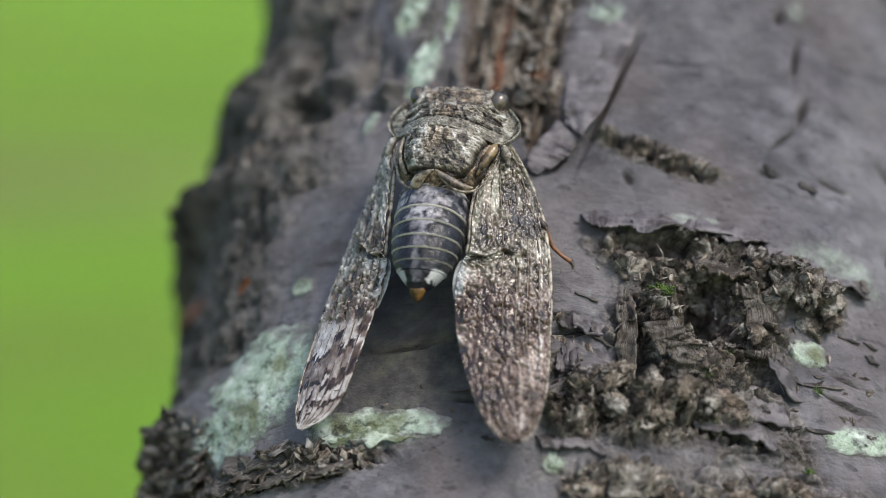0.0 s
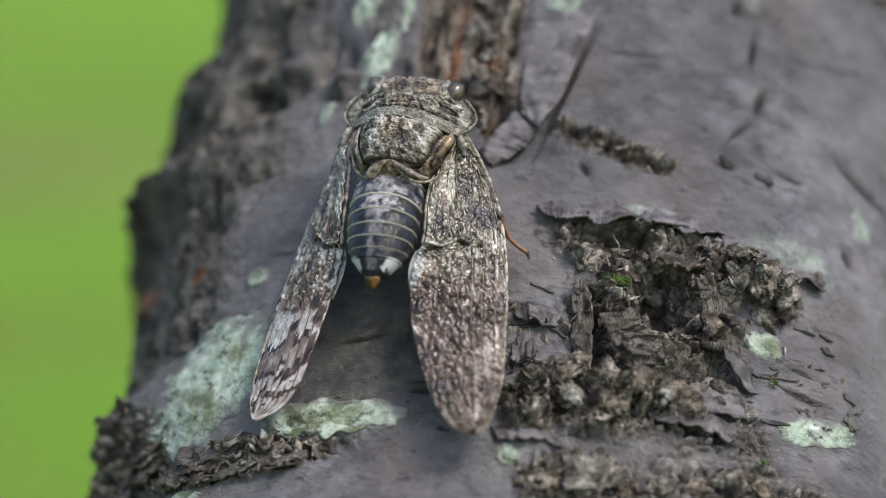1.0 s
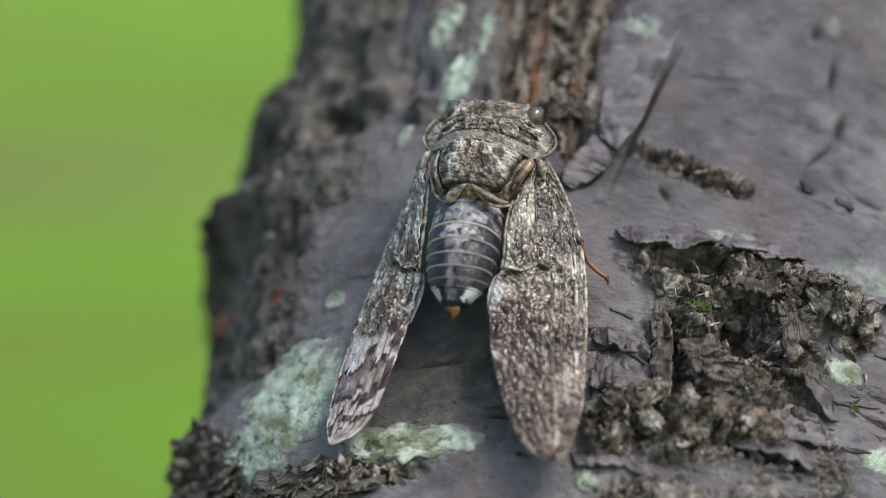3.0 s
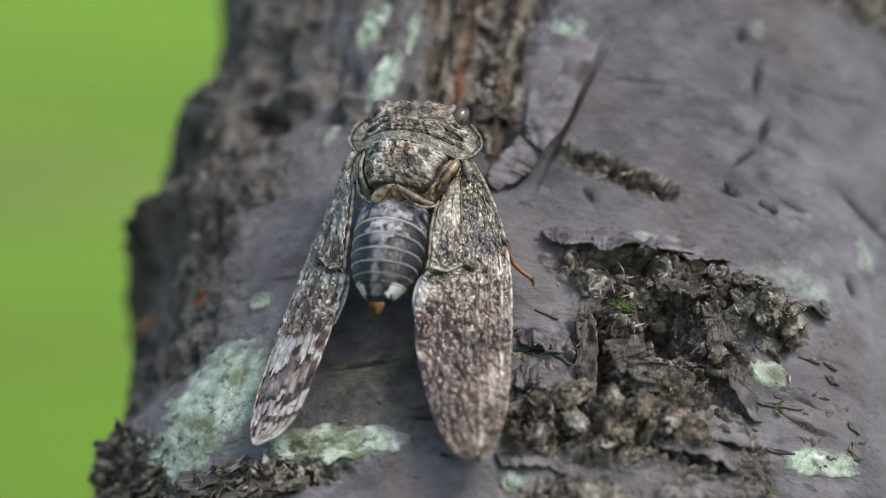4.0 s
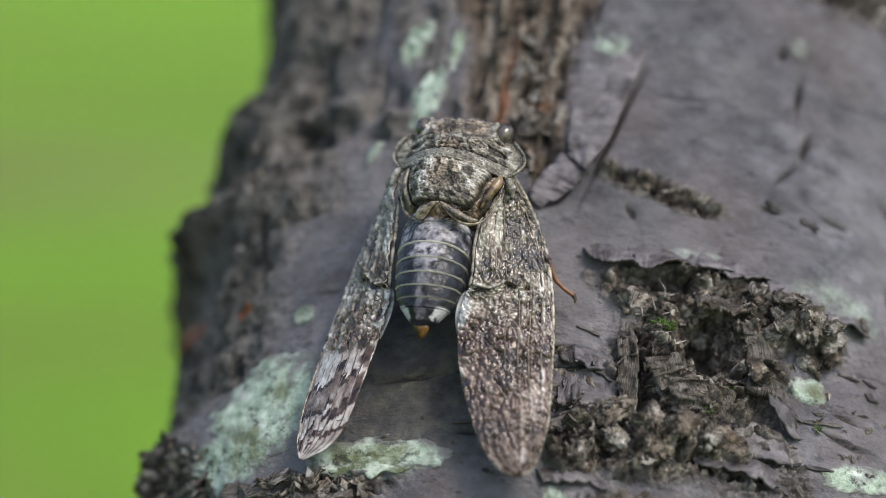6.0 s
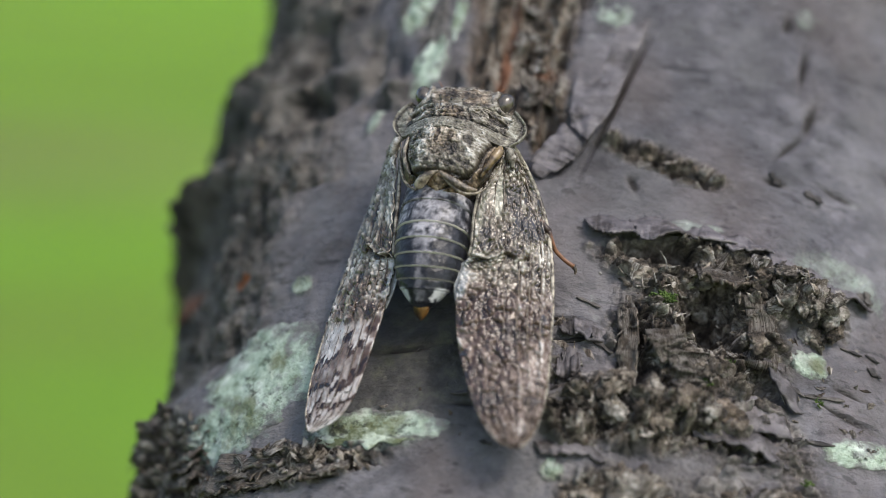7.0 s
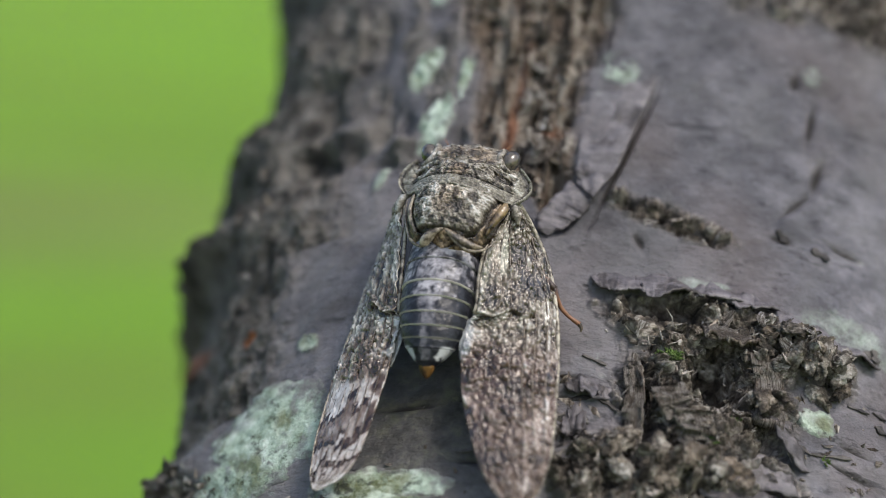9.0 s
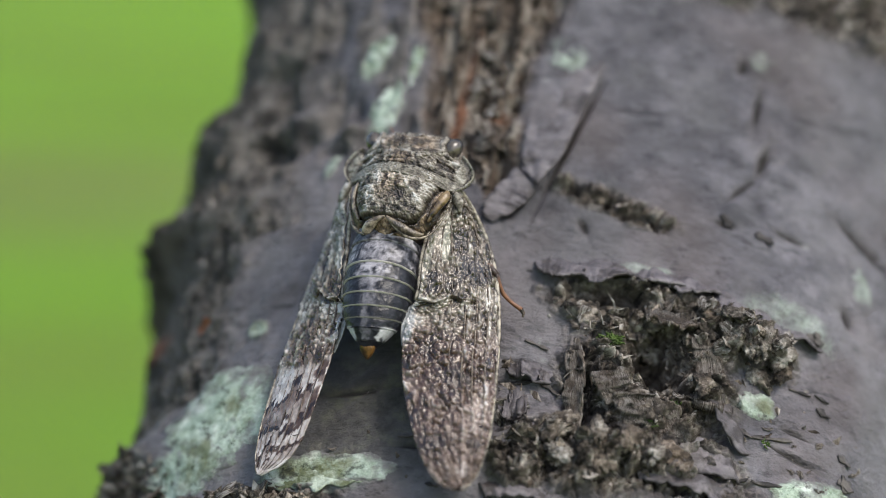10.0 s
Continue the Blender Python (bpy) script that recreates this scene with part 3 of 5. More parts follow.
    bit, small = cell_noise(wu / 0.085 + 0.5 * fbm(p, 0.08, 2, 58), wv / 0.060, 59)
    lumpy = 0.16 * sstep(clod, 0.0, 0.35) * (0.1 + 1.1 * piece) + 0.065 * sstep(bit, 0.0, 0.4) * (0.2 + 1.0 * small)
    h += rot * (0.13 * fbm(p, 0.30, 4, 51, 0.6) - 0.10 + lumpy + 0.09 * fbm(p * [0.8, 1.7, 1], 0.11, 5, 52, 0.68, ridged=True))
    h += knot * (0.04 + 0.15 * gauss(u, v, 2.9, -0.72, 0.45, 0.18, -15) + 0.12 * gauss(u, v, 1.95, -1.35, 0.22, 0.3) + 0.10 * gauss(u, v, 2.0, -2.0, 0.6, 0.2))
    h -= 0.85 * gauss(u, v, 2.30, -1.04, 0.17, 0.25) + 0.55 * gauss(u, v, 1.88, -0.53, 0.30, 0.09, -3) + 0.50 * gauss(u, v, 1.70, -1.48, 0.075, 0.24, 5)
    h -= 0.22 * gauss(u, v, 2.75, -1.55, 0.12, 0.16, 40) + 0.16 * gauss(u, v, 2.5, -2.15, 0.3, 0.05, -10) + 0.2 * gauss(u, v, 2.2, -0.72, 0.2, 0.1)
    h -= 0.25 * gauss(u, v, -1.15, -2.66, 0.12, 0.09) + 0.2 * gauss(u, v, 1.45, 0.46, 0.12, 0.05) + 0.25 * gauss(u, v, 1.95, 0.30, 0.12, 0.05) + 0.18 * gauss(u, v, 1.7, 0.38, 0.1, 0.04) + 0.15 * gauss(u, v, 2.2, 0.22, 0.1, 0.03)
    split_shade = 0 * u
    for cu, cv, hl, hw, deg, dep in CRACKS:
        g = gauss(u, v, cu, cv, hl, hw, deg)
        h -= dep * g
        split_shade = np.maximum(split_shade, sstep(g + 0.5 * wob, 0.3, 0.75))
    # crusts of lichen
    lich = 0 * u
    for cu, cv, ru, rv, deg, k in LICHEN:
        lich = np.maximum(lich, (0.45 if k >= 0.6 else k) * blob(u, v, cu, cv, ru, rv, deg, 0.5, 1.1 * wob))
    lich *= front * sstep(fbm(p, 0.24, 4, 62, 0.6), -0.62, -0.18)
    h += lich * (0.012 + 0.012 * fbm(p, 0.08, 4, 61, 0.7))
    # algae spots; the broad blob between the wings paints the cicada's shade
    algae_shade = blob(u, v, -0.32, -2.33, 0.36, 0.12, 5, 0.5, 1.5 * wob) * 0.9 + 0.35 * blob(u, v, 0.25, -1.6, 0.3, 0.14, 0, 0.6, 2 * wob) + 0.85 * blob(u, v, 0.06, -1.70, 0.72, 0.52, 10, 0.6, 1.4 * wob) + 0.6 * blob(u, v, -1.12, -1.72, 0.08, 0.22, 0, 0.5, wob)
    rust = 0.28 * blob(u, v, 0.36, 1.35, 0.04, 0.55, -3, 0.5, 2 * wob) + 0.2 * blob(u, v, 0.72, 1.1, 0.10, 0.05, 0, 0.5, 2 * wob) + blob(u, v, -1.59, -0.66, 0.07, 0.055, 0, 0.4, wob) + 0.3 * blob(u, v, -2.15, -0.35, 0.10, 0.12, 0, 0.5, wob)
    # broad darker area right of the cicada and towards the top
    dark_tone = np.clip(0.9 * blob(u, v, 1.35, 0.35, 1.2, 0.65, -15, 0.8, 1.5 * wob) + 0.9 * sstep(v + 0.8 * wob, 0.9, 2.1), 0, 1)
    return h, {"dark_tone": dark_tone, "rough": np.clip(rough, 0, 1) * (1 - 0.7 * lich), "rot": rot, "wood": wood * (1 - rot), "lichen": np.clip(lich * (1 - 0.85 * rot), 0, 1), "algae_shade": np.clip(algae_shade, 0, 1), "rust": np.clip(rust, 0, 1), "split_shade": split_shade, "piece": np.clip(0.55 * piece + 0.45 * small, 0, 1)}


def build_trunk():
    trunk = new("tree_trunk")
    trunk.matrix_world = TRUNK
    tagged(trunk, "leaning grey tree trunk with peeling bark, lichen and a rotten knot", "tree trunk")
    # ring stations evenly spaced along the girth
    a = np.linspace(0, 2 * math.pi, 20001)
    x = np.sign(np.cos(a)) * np.abs(np.cos(a)) ** (2 / EX) * RA
    y = np.sign(np.sin(a)) * np.abs(np.sin(a)) ** (2 / EX) * RB
    s = np.concatenate([[0], np.cumsum(np.hypot(np.diff(x), np.diff(y)))])
    lo, hi = np.interp([radians(42), radians(196)], a, s)
    k0, k1 = np.interp([math.acos(((3.7 - AX) / RA) ** (EX / 2)), math.pi - math.acos(((AX - 0.95) / RA) ** (EX / 2))], a, s)
    st = np.concatenate([np.arange(lo, k0, 0.018), np.arange(k0, k1, 0.0115), np.arange(k1, hi, 0.018), np.linspace(hi, s[-1] + lo, 46)[:-1]]) % s[-1]
    cu, cw = np.interp(st, s, x), np.interp(st, s, y)
    vs = np.concatenate([np.linspace(-116, -3.7, 50)[:-1], np.arange(-3.7, -2.4, 0.018), np.arange(-2.4, -0.2, 0.0115), np.arange(-0.2, 4.4, 0.018), np.linspace(4.4, 95, 40)])
    nv, nu = len(vs), len(st)
    taper = np.where(np.abs(vs) < 6, 1.0, 1 - 0.002 * (vs - 6 * np.sign(vs)))
    u = AX + cu[None] * taper[:, None]
    w = -W0 + cw[None] * taper[:, None]
    p = np.stack([u, vs[:, None] + 0 * u, w], -1).reshape(-1, 3)
    nx, nz = np.sign(cu) * np.abs(cu / RA) ** (EX - 1), np.sign(cw) * np.abs(cw / RB) ** (EX - 1)
    ln = np.hypot(nx, nz)
    n = np.stack([np.tile(nx / ln, nv), np.zeros(nv * nu), np.tile(nz / ln, nv)], -1)
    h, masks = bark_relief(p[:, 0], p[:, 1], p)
    p = p + n * h[:, None]
    faces = grid_faces(nv, nu, True)[:, ::-1].tolist()
    faces += [list(range(nu)), [(nv - 1) * nu + k for k in range(nu)][::-1]]
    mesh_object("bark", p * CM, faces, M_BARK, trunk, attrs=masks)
    return trunk


def on_bark(u, v, out=0.0):
    """Points of the bark in the trunk's space, in cm."""
    u, v = np.atleast_1d(u).astype(float), np.atleast_1d(v).astype(float)
    p = np.stack([u, v, surf(u)], -1)
    h, _ = bark_relief(u, v, p)
    cu, cw = (u - AX) / RA, (p[:, 2] + W0) / RB
    n = np.stack([np.sign(cu) * np.abs(cu) ** (EX - 1), 0 * u, np.abs(cw) ** (EX - 1)], -1)
    n /= np.linalg.norm(n, axis=1, keepdims=True)
    return p + n * (h + out)[:, None]


def ragged(points, amount, seed, n=9):
    p = spline(points, n)
    rng = np.random.RandomState(seed)
    p[1:-1] += rng.uniform(-amount, amount, (n - 2, 3)) * [1, 1, 0.4]
    return p


def torn(points, amount, seed, n):
    """A dense edge with uneven tears."""
    p = spline(points, n)
    q = np.stack([np.linspace(0, 3, n), 0 * p[:, 0], 0 * p[:, 0] + seed], -1)
    r = np.stack([fbm(q + 7.1 * k, 0.9, 5, seed + k, 0.6) for k in range(3)], -1)
    spike = np.maximum(0, fbm(q, 0.34, 2, seed + 9)) ** 2
    return p + r * amount * [1.0, 1.3, 0.8] - spike[:, None] * [0, 2.2 * amount, -0.8 * amount]


def place(edge, out):
    """Lays (u, v) points on the smooth trunk, lifted by out."""
    return [(u, v, float(surf(u)) + o) for (u, v), o in zip(edge, out)]


def build_plates(trunk):
    crinkle = lambda seed, amp: (lambda s, c: amp * fbm(np.stack([s.ravel() * 6, c.ravel() * 3, 0 * s.ravel() + seed], -1), 1.0, 4, seed, 0.6).reshape(s.shape))
    sheet("peeling_strip", torn(place([(1.20, 2.0), (1.00, 1.3), (0.95, 0.8), (0.98, 0.55)], [-0.04, 0.0, 0.05, 0.06]), 0.06, 1, 70),
          torn(place([(1.62, 2.0), (1.45, 1.40), (1.28, 0.75), (1.14, 0.42)], [-0.04, 0.05, 0.11, 0.10]), 0.03, 2, 70), 70, 16, M_PLATE, trunk, crinkle(4, 0.03), 0.03, "pinkish grey peeling strip of bark")
    sheet("peeling_strip", torn(place([(0.91, 0.62), (0.80, 0.42), (0.69, 0.22), (0.70, 0.10)], [0.02, 0.03, 0.04, 0.02]), 0.03, 3, 60),
          torn(place([(1.12, 0.44), (1.06, 0.30), (0.94, 0.16), (0.78, 0.04)], [0.03, 0.05, 0.05, 0.02]), 0.045, 4, 60), 60, 14, M_PLATE, trunk, crinkle(5, 0.02), 0.025, "pinkish grey peeling strip of bark")
    rng = np.random.RandomState(31)
    for u0, u1, v0, drop, up in ((1.18, 1.75, -0.30, 0.16, 0.13), (1.55, 2.05, -0.25, 0.22, 0.17), (1.98, 2.4, -0.26, 0.17, 0.14), (2.3, 2.72, -0.30, 0.15, 0.16), (2.62, 3.0, -0.36, 0.17, 0.13), (2.9, 3.3, -0.44, 0.16, 0.10), (3.2, 3.62, -0.52, 0.10, 0.14)):
        seed = rng.randint(999)
        um = (u0 + u1) / 2
        sheet("bark_shard", torn(place([(u0, v0), (um, v0 + 0.06), (u1, v0 - 0.02)], [0.0, 0.02, 0.0]), 0.02, seed, 60),
              torn(place([(u0 + 0.03, v0 - 0.5 * drop), (um - 0.1, v0 - drop), (um + 0.1, v0 - 0.8 * drop), (u1 + 0.04, v0 - 0.6 * drop)], [0.6 * up, up, 1.1 * up, 0.7 * up]), 0.05, seed + 1, 60), 60, 9, M_PLATE, trunk, crinkle(seed, 0.02), 0.02)
    for pts_a, pts_b, seed in (([(2.35, -1.75), (2.7, -1.68), (3.0, -1.80)], [(2.3, -1.98), (2.68, -2.02), (3.05, -2.0)], 71), ([(2.2, -1.98), (2.6, -1.95), (3.0, -2.02)], [(2.25, -2.18), (2.65, -2.16), (3.02, -2.2)], 77),
                              ([(1.12, -1.32), (1.25, -1.24), (1.45, -1.28)], [(1.1, -1.42), (1.28, -1.44), (1.5, -1.4)], 81), ([(1.10, -1.58), (1.2, -1.52), (1.3, -1.55)], [(1.12, -1.78), (1.22, -1.8), (1.28, -1.72)], 83),
                              ([(1.0, -2.35), (1.3, -2.28), (1.6, -2.32)], [(1.05, -2.5), (1.32, -2.48), (1.6, -2.46)], 87)):
        sheet("bark_shard", torn(place(pts_a, [0.0, 0.02, 0.0]), 0.05, seed, 44), torn(place(pts_b, [0.05, 0.09, 0.04]), 0.07, seed + 3, 44), 44, 10, M_PLATE, trunk, crinkle(seed, 0.035), 0.025)
    for pts_a, out_a, pts_b, out_b, seed in (
            ([(1.76, -1.38), (1.80, -1.50), (1.92, -1.62)], [0.27, 0.30, 0.22], [(2.02, -1.28), (2.06, -1.36), (2.08, -1.44)], [0.20, 0.24, 0.22], 41),
            ([(1.96, -1.50), (2.00, -1.62), (2.08, -1.74)], [0.22, 0.24, 0.16], [(2.28, -1.46), (2.32, -1.56), (2.36, -1.68)], [0.14, 0.17, 0.12], 42),
            ([(2.55, -0.85), (2.6, -1.1), (2.62, -1.4)], [0.10, 0.02, 0.05], [(2.75, -0.85), (2.85, -1.1), (2.85, -1.4)], [0.14, 0.12, 0.05], 43),
            ([(1.55, -1.15), (1.58, -1.45), (1.62, -1.8)], [0.04, 0.08, 0.04], [(1.68, -1.15), (1.72, -1.45), (1.74, -1.8)], [0.12, 0.15, 0.10], 45),
            ([(2.1, -1.5), (2.25, -1.62), (2.35, -1.85)], [0.08, 0.14, 0.06], [(2.35, -1.42), (2.5, -1.55), (2.58, -1.8)], [0.06, 0.10, 0.05], 47),
            ([(2.15, -0.55), (2.35, -0.62), (2.55, -0.6)], [0.02, 0.10, 0.05], [(2.15, -0.7), (2.36, -0.8), (2.6, -0.74)], [0.12, 0.2, 0.14], 49),
            ([(2.75, -0.55), (2.95, -0.62), (3.2, -0.66)], [0.05, 0.14, 0.06], [(2.75, -0.72), (2.98, -0.8), (3.2, -0.8)], [0.14, 0.2, 0.12], 51)):
        sheet("fibre_plate", torn(place(pts_a, out_a), 0.05, seed, 40), torn(place(pts_b, out_b), 0.06, seed + 1, 40), 40, 12, M_FIBRE, trunk, crinkle(seed, 0.05), 0.03, "grey fibrous slab of rotten bark")
    for pts_a, out_a, pts_b, out_b, seed in (
            ([(-2.2, -1.72), (-2.0, -1.78), (-1.78, -1.92)], [0.05, 0.08, 0.03], [(-2.22, -1.92), (-2.02, -2.02), (-1.8, -2.12)], [0.10, 0.18, 0.10], 91),
            ([(-2.2, -2.05), (-2.0, -2.15), (-1.75, -2.3)], [0.03, 0.06, 0.02], [(-2.2, -2.25), (-2.0, -2.4), (-1.75, -2.5)], [0.10, 0.16, 0.10], 93),
            ([(-1.5, -2.42), (-1.1, -2.46), (-0.75, -2.44)], [0.02, 0.04, 0.02], [(-1.5, -2.55), (-1.1, -2.6), (-0.78, -2.56)], [0.08, 0.14, 0.10], 95)):
        sheet("fibre_plate", torn(place(pts_a, out_a), 0.05, seed, 40), torn(place(pts_b, out_b), 0.07, seed + 1, 40), 40, 12, M_FIBRE, trunk, crinkle(seed, 0.05), 0.03)
    # curled layers along the low ragged edge
    for k in range(15):
        um, vm = (-1.55 + 0.105 * k + rng.uniform(-0.05, 0.05), -2.60 + 0.05 * math.sin(2.1 * k) - 0.004 * k) if k < 10 else (-2.15 + 0.07 * (k - 10), -1.75 - 0.13 * (k - 10))
        hl, up, tip = rng.uniform(0.14, 0.24), rng.uniform(0.08, 0.15), rng.uniform(-0.06, 0.06)
        sheet("fibre_plate", torn(place([(um - hl, vm + tip), (um, vm + 0.04), (um + hl, vm - tip)], [0.0, 0.03, 0.0]), 0.03, 400 + k, 30),
              torn(place([(um - hl, vm - 0.07 + tip), (um, vm - 0.11), (um + hl, vm - 0.07 - tip)], [0.5 * up, up, 0.6 * up]), 0.06, 430 + k, 30), 30, 9, M_FIBRE, trunk, crinkle(460 + k, 0.03), 0.018)
    sheet("lichen_crust", torn(place([(-0.68, -2.38), (-0.25, -2.33), (0.12, -2.38)], [0.0, 0.01, 0.0]), 0.03, 201, 60),
          torn(place([(-0.70, -2.45), (-0.25, -2.48), (0.14, -2.44)], [0.02, 0.045, 0.02]), 0.045, 205, 60), 60, 8, M_LICHEN, trunk, crinkle(211, 0.02), 0.012, "pale green lichen crust with curled edge")
    sheet("bark_lip", ragged(place([(2.75, -1.35), (2.86, -1.55), (3.05, -1.75)], [0.08, 0.12, 0.05]), 0.02, 7),
          ragged(place([(2.90, -1.30), (3.02, -1.5), (3.12, -1.72)], [0.0, 0.02, 0.02]), 0.02, 8), 22, 8, M_PLATE, trunk, crinkle(7, 0.02), 0.025)
    sheet("bark_lip", ragged(place([(1.02, -1.98), (1.25, -1.86), (1.5, -1.80)], [0.04, 0.09, 0.05]), 0.02, 9),
          ragged(place([(1.05, -2.06), (1.27, -1.96), (1.52, -1.90)], [0.0, 0.02, 0.02]), 0.02, 10), 20, 6, M_PLATE, trunk, crinkle(8, 0.02), 0.02)


FLAKE_FIELDS = [  # across, along, half sizes, count, size
    (2.35, -0.72, 0.95, 0.20, 16, 0.13), (2.1, -1.25, 0.55, 0.45, 14, 0.15), (1.85, -2.02, 0.65, 0.25, 10, 0.12), (1.35, -2.15, 0.25, 0.2, 4, 0.11),
    (2.9, -0.85, 0.45, 0.25, 8, 0.12), (1.8, 0.35, 0.42, 0.08, 6, 0.09), (-0.95, -2.62, 0.7, 0.13, 26, 0.16), (-1.90, -2.15, 0.26, 0.40, 18, 0.14),
    (3.5, -1.5, 0.6, 0.5, 14, 0.06), (1.15, -1.5, 0.25, 0.4, 8, 0.07), (0.3, -1.9, 0.6, 0.5, 5, 0.05),
    (1.7, -2.8, 0.5, 0.2, 16, 0.14), (3.1, -2.6, 0.6, 0.12, 12, 0.10), (1.15, -1.72, 0.16, 0.16, 4, 0.10), (0.62, 1.25, 0.2, 0.8, 20, 0.16), (-1.9, 0.6, 0.25, 0.9, 6, 0.12),
]


def build_flakes(trunk):
    rng = np.random.RandomState(12)
    meshes = []
    for k in range(12):
        wd, curl, twist = rng.uniform(0.2, 0.6), rng.uniform(-1.2, 1.2), rng.uniform(-0.5, 0.5)
        a, b = [], []
        for t in np.linspace(0, 1, 6):
            w = wd * (0.35 + math.sin(math.pi * (0.12 + 0.8 * t))) * rng.uniform(0.6, 1.1)
            z = curl * (t - 0.5) ** 2
            a.append((-w / 2 + rng.uniform(-0.08, 0.08), t - 0.5 + rng.uniform(-0.1, 0.1), z - twist * (t - 0.5) * w))
            b.append((w / 2 + rng.uniform(-0.08, 0.08), t - 0.5 + rng.uniform(-0.1, 0.1), z + twist * (t - 0.5) * w))
        v, f, s, c = sheet_arrays(a, b, 6, 3, lambda s, c: 0.5 * wd * (c - 0.5) ** 2 + 0 * s, 0.05)
        me = bpy.data.meshes.new("bark_flake")
        me.from_pydata((v * CM).tolist(), [], f)
        me.polygons.foreach_set("use_smooth", [True] * len(me.polygons))
        me.materials.append(M_CRUMB)
        meshes.append(me)
    rows = []
    for cu, cv, ru, rv, count, size in FLAKE_FIELDS:
        for _ in range(count):
            r, t = math.sqrt(rng.uniform(0, 1)), rng.uniform(0, 2 * math.pi)
            rows.append((cu + ru * r * math.cos(t), cv + rv * r * math.sin(t), size * rng.uniform(0.5, 1.6)))
    us, vs, sizes = np.array(rows).T
    for u, sz, at in zip(us, sizes, on_bark(us, vs, 0.1 * sizes) * CM):
        ob = new("bark_flake", meshes[rng.randint(len(meshes))])
        ob.parent = trunk
        tilt = math.degrees(math.atan(float(surf(u + 0.02) - surf(u - 0.02)) / 0.04))
        ob.matrix_basis = pose(*at, 0, -tilt, 0) @ pose(0, 0, 0, rng.uniform(-45, 45), rng.uniform(-45, 45), rng.uniform(0, 360)) @ Matrix.Scale(sz, 4)


def build_crumbs(trunk):
    """Loose crumbs and fibres in the rotten places, too many to count."""
    rng = np.random.RandomState(4)
    pieces, rows = [], []
    for cu, cv, ru, rv, count, size in FLAKE_FIELDS:
        for _ in range(count * 6 if size > 0.09 else count):
            r, t = math.sqrt(rng.uniform(0, 1)) * 1.1, rng.uniform(0, 2 * math.pi)
            rows.append((cu + ru * r * math.cos(t), cv + rv * r * math.sin(t)))
    octa = [[0, 2, 4], [2, 1, 4], [1, 3, 4], [3, 0, 4], [2, 0, 5], [1, 2, 5], [3, 1, 5], [0, 3, 5]]
    for at in on_bark(*np.array(rows).T):
        kind = rng.uniform()
        if kind < 0.9:
            q = rng.normal(0, 1, (6, 3)) * 0.18 + np.array([(1, 0, 0), (-1, 0, 0), (0, 1, 0), (0, -1, 0), (0, 0, 1), (0, 0, -1)])
            size = rng.uniform(0.012, 0.04) * (rng.uniform(0.5, 1.3, 3) if kind < 0.4 else np.array([2.2, 1.0, 0.3]))
            turn = np.array(Euler(rng.uniform(-1.2, 1.2, 3) * [1, 1, 2.6]).to_matrix())
            pieces.append((at + (q * size) @ turn.T, octa))
        else:
            d = rng.normal(0, 1, 3) * [1, 1, 0.5]
            d /= np.linalg.norm(d)
            m = at + d * 0.05 + [0, 0, 0.02]
            pieces.append(tube_arrays(np.array([at - d * 0.03, m, at + d * rng.uniform(0.06, 0.16) + rng.normal(0, 0.02, 3)]), [0.008, 0.006, 0.003], 4))
    v, f = join_arrays(pieces)
    ob = mesh_object("crumb_litter", v * CM, f, M_CRUMB, trunk, "brown rotten crumbs and fibres in the knot", smooth=False)
    tagged(ob, kind="stuff")


CHUNK_FIELDS = [  # across, along, half sizes, count, size: knobbly lumps of rotten bark
    (1.70, -1.98, 0.5, 0.16, 10, 0.085), (2.85, -0.72, 0.45, 0.14, 13, 0.085), (3.15, -0.85, 0.22, 0.14, 6, 0.07), (1.60, -0.72, 0.18, 0.05, 3, 0.10), (2.15, -0.72, 0.22, 0.06, 4, 0.075), (2.75, -1.15, 0.12, 0.22, 5, 0.07), (2.15, -1.55, 0.2, 0.12, 4, 0.07), (1.72, -2.74, 0.4, 0.14, 9, 0.10), (2.15, -1.6, 0.3, 0.12, 4, 0.06), (3.0, -2.6, 0.5, 0.08, 6, 0.07), (2.4, -2.62, 0.5, 0.14, 4, 0.06), (2.5, -2.0, 0.35, 0.12, 5, 0.06),
]


def build_chunks(trunk):
    rng = np.random.RandomState(77)
    for cu, cv, ru, rv, count, size in CHUNK_FIELDS:
        for _ in range(count):
            r, t = math.sqrt(rng.uniform(0, 1)), rng.uniform(0, 2 * math.pi)
            u, v = cu + ru * r * math.cos(t), cv + rv * r * math.sin(t)
            bm = bmesh.new()
            bmesh.ops.create_icosphere(bm, subdivisions=4, radius=1.0)
            q = np.array([p.co for p in bm.verts])
            k = rng.uniform(0, 90)
            q = q * np.clip(0.8 + 1.1 * fbm(q + k, 0.9, 3, 500, 0.6) + 0.75 * fbm(q * [0.7, 2.0, 1.2] + k, 0.55, 5, 501, 0.7, ridged=True), 0.2, 2.2)[:, None]
            q = (q * size * rng.uniform(0.6, 1.4) * np.array([1.3, 0.85, 0.5])) @ np.array(Euler((rng.uniform(-0.4, 0.4), rng.uniform(-0.4, 0.4), rng.uniform(0, 6))).to_matrix()).T
            q += on_bark(np.array([u]), np.array([v]), 0.0)[0]
            for p, c in zip(bm.verts, q * CM):
                p.co = c
            part("bark_chunk", bm, M_CHUNK, trunk)


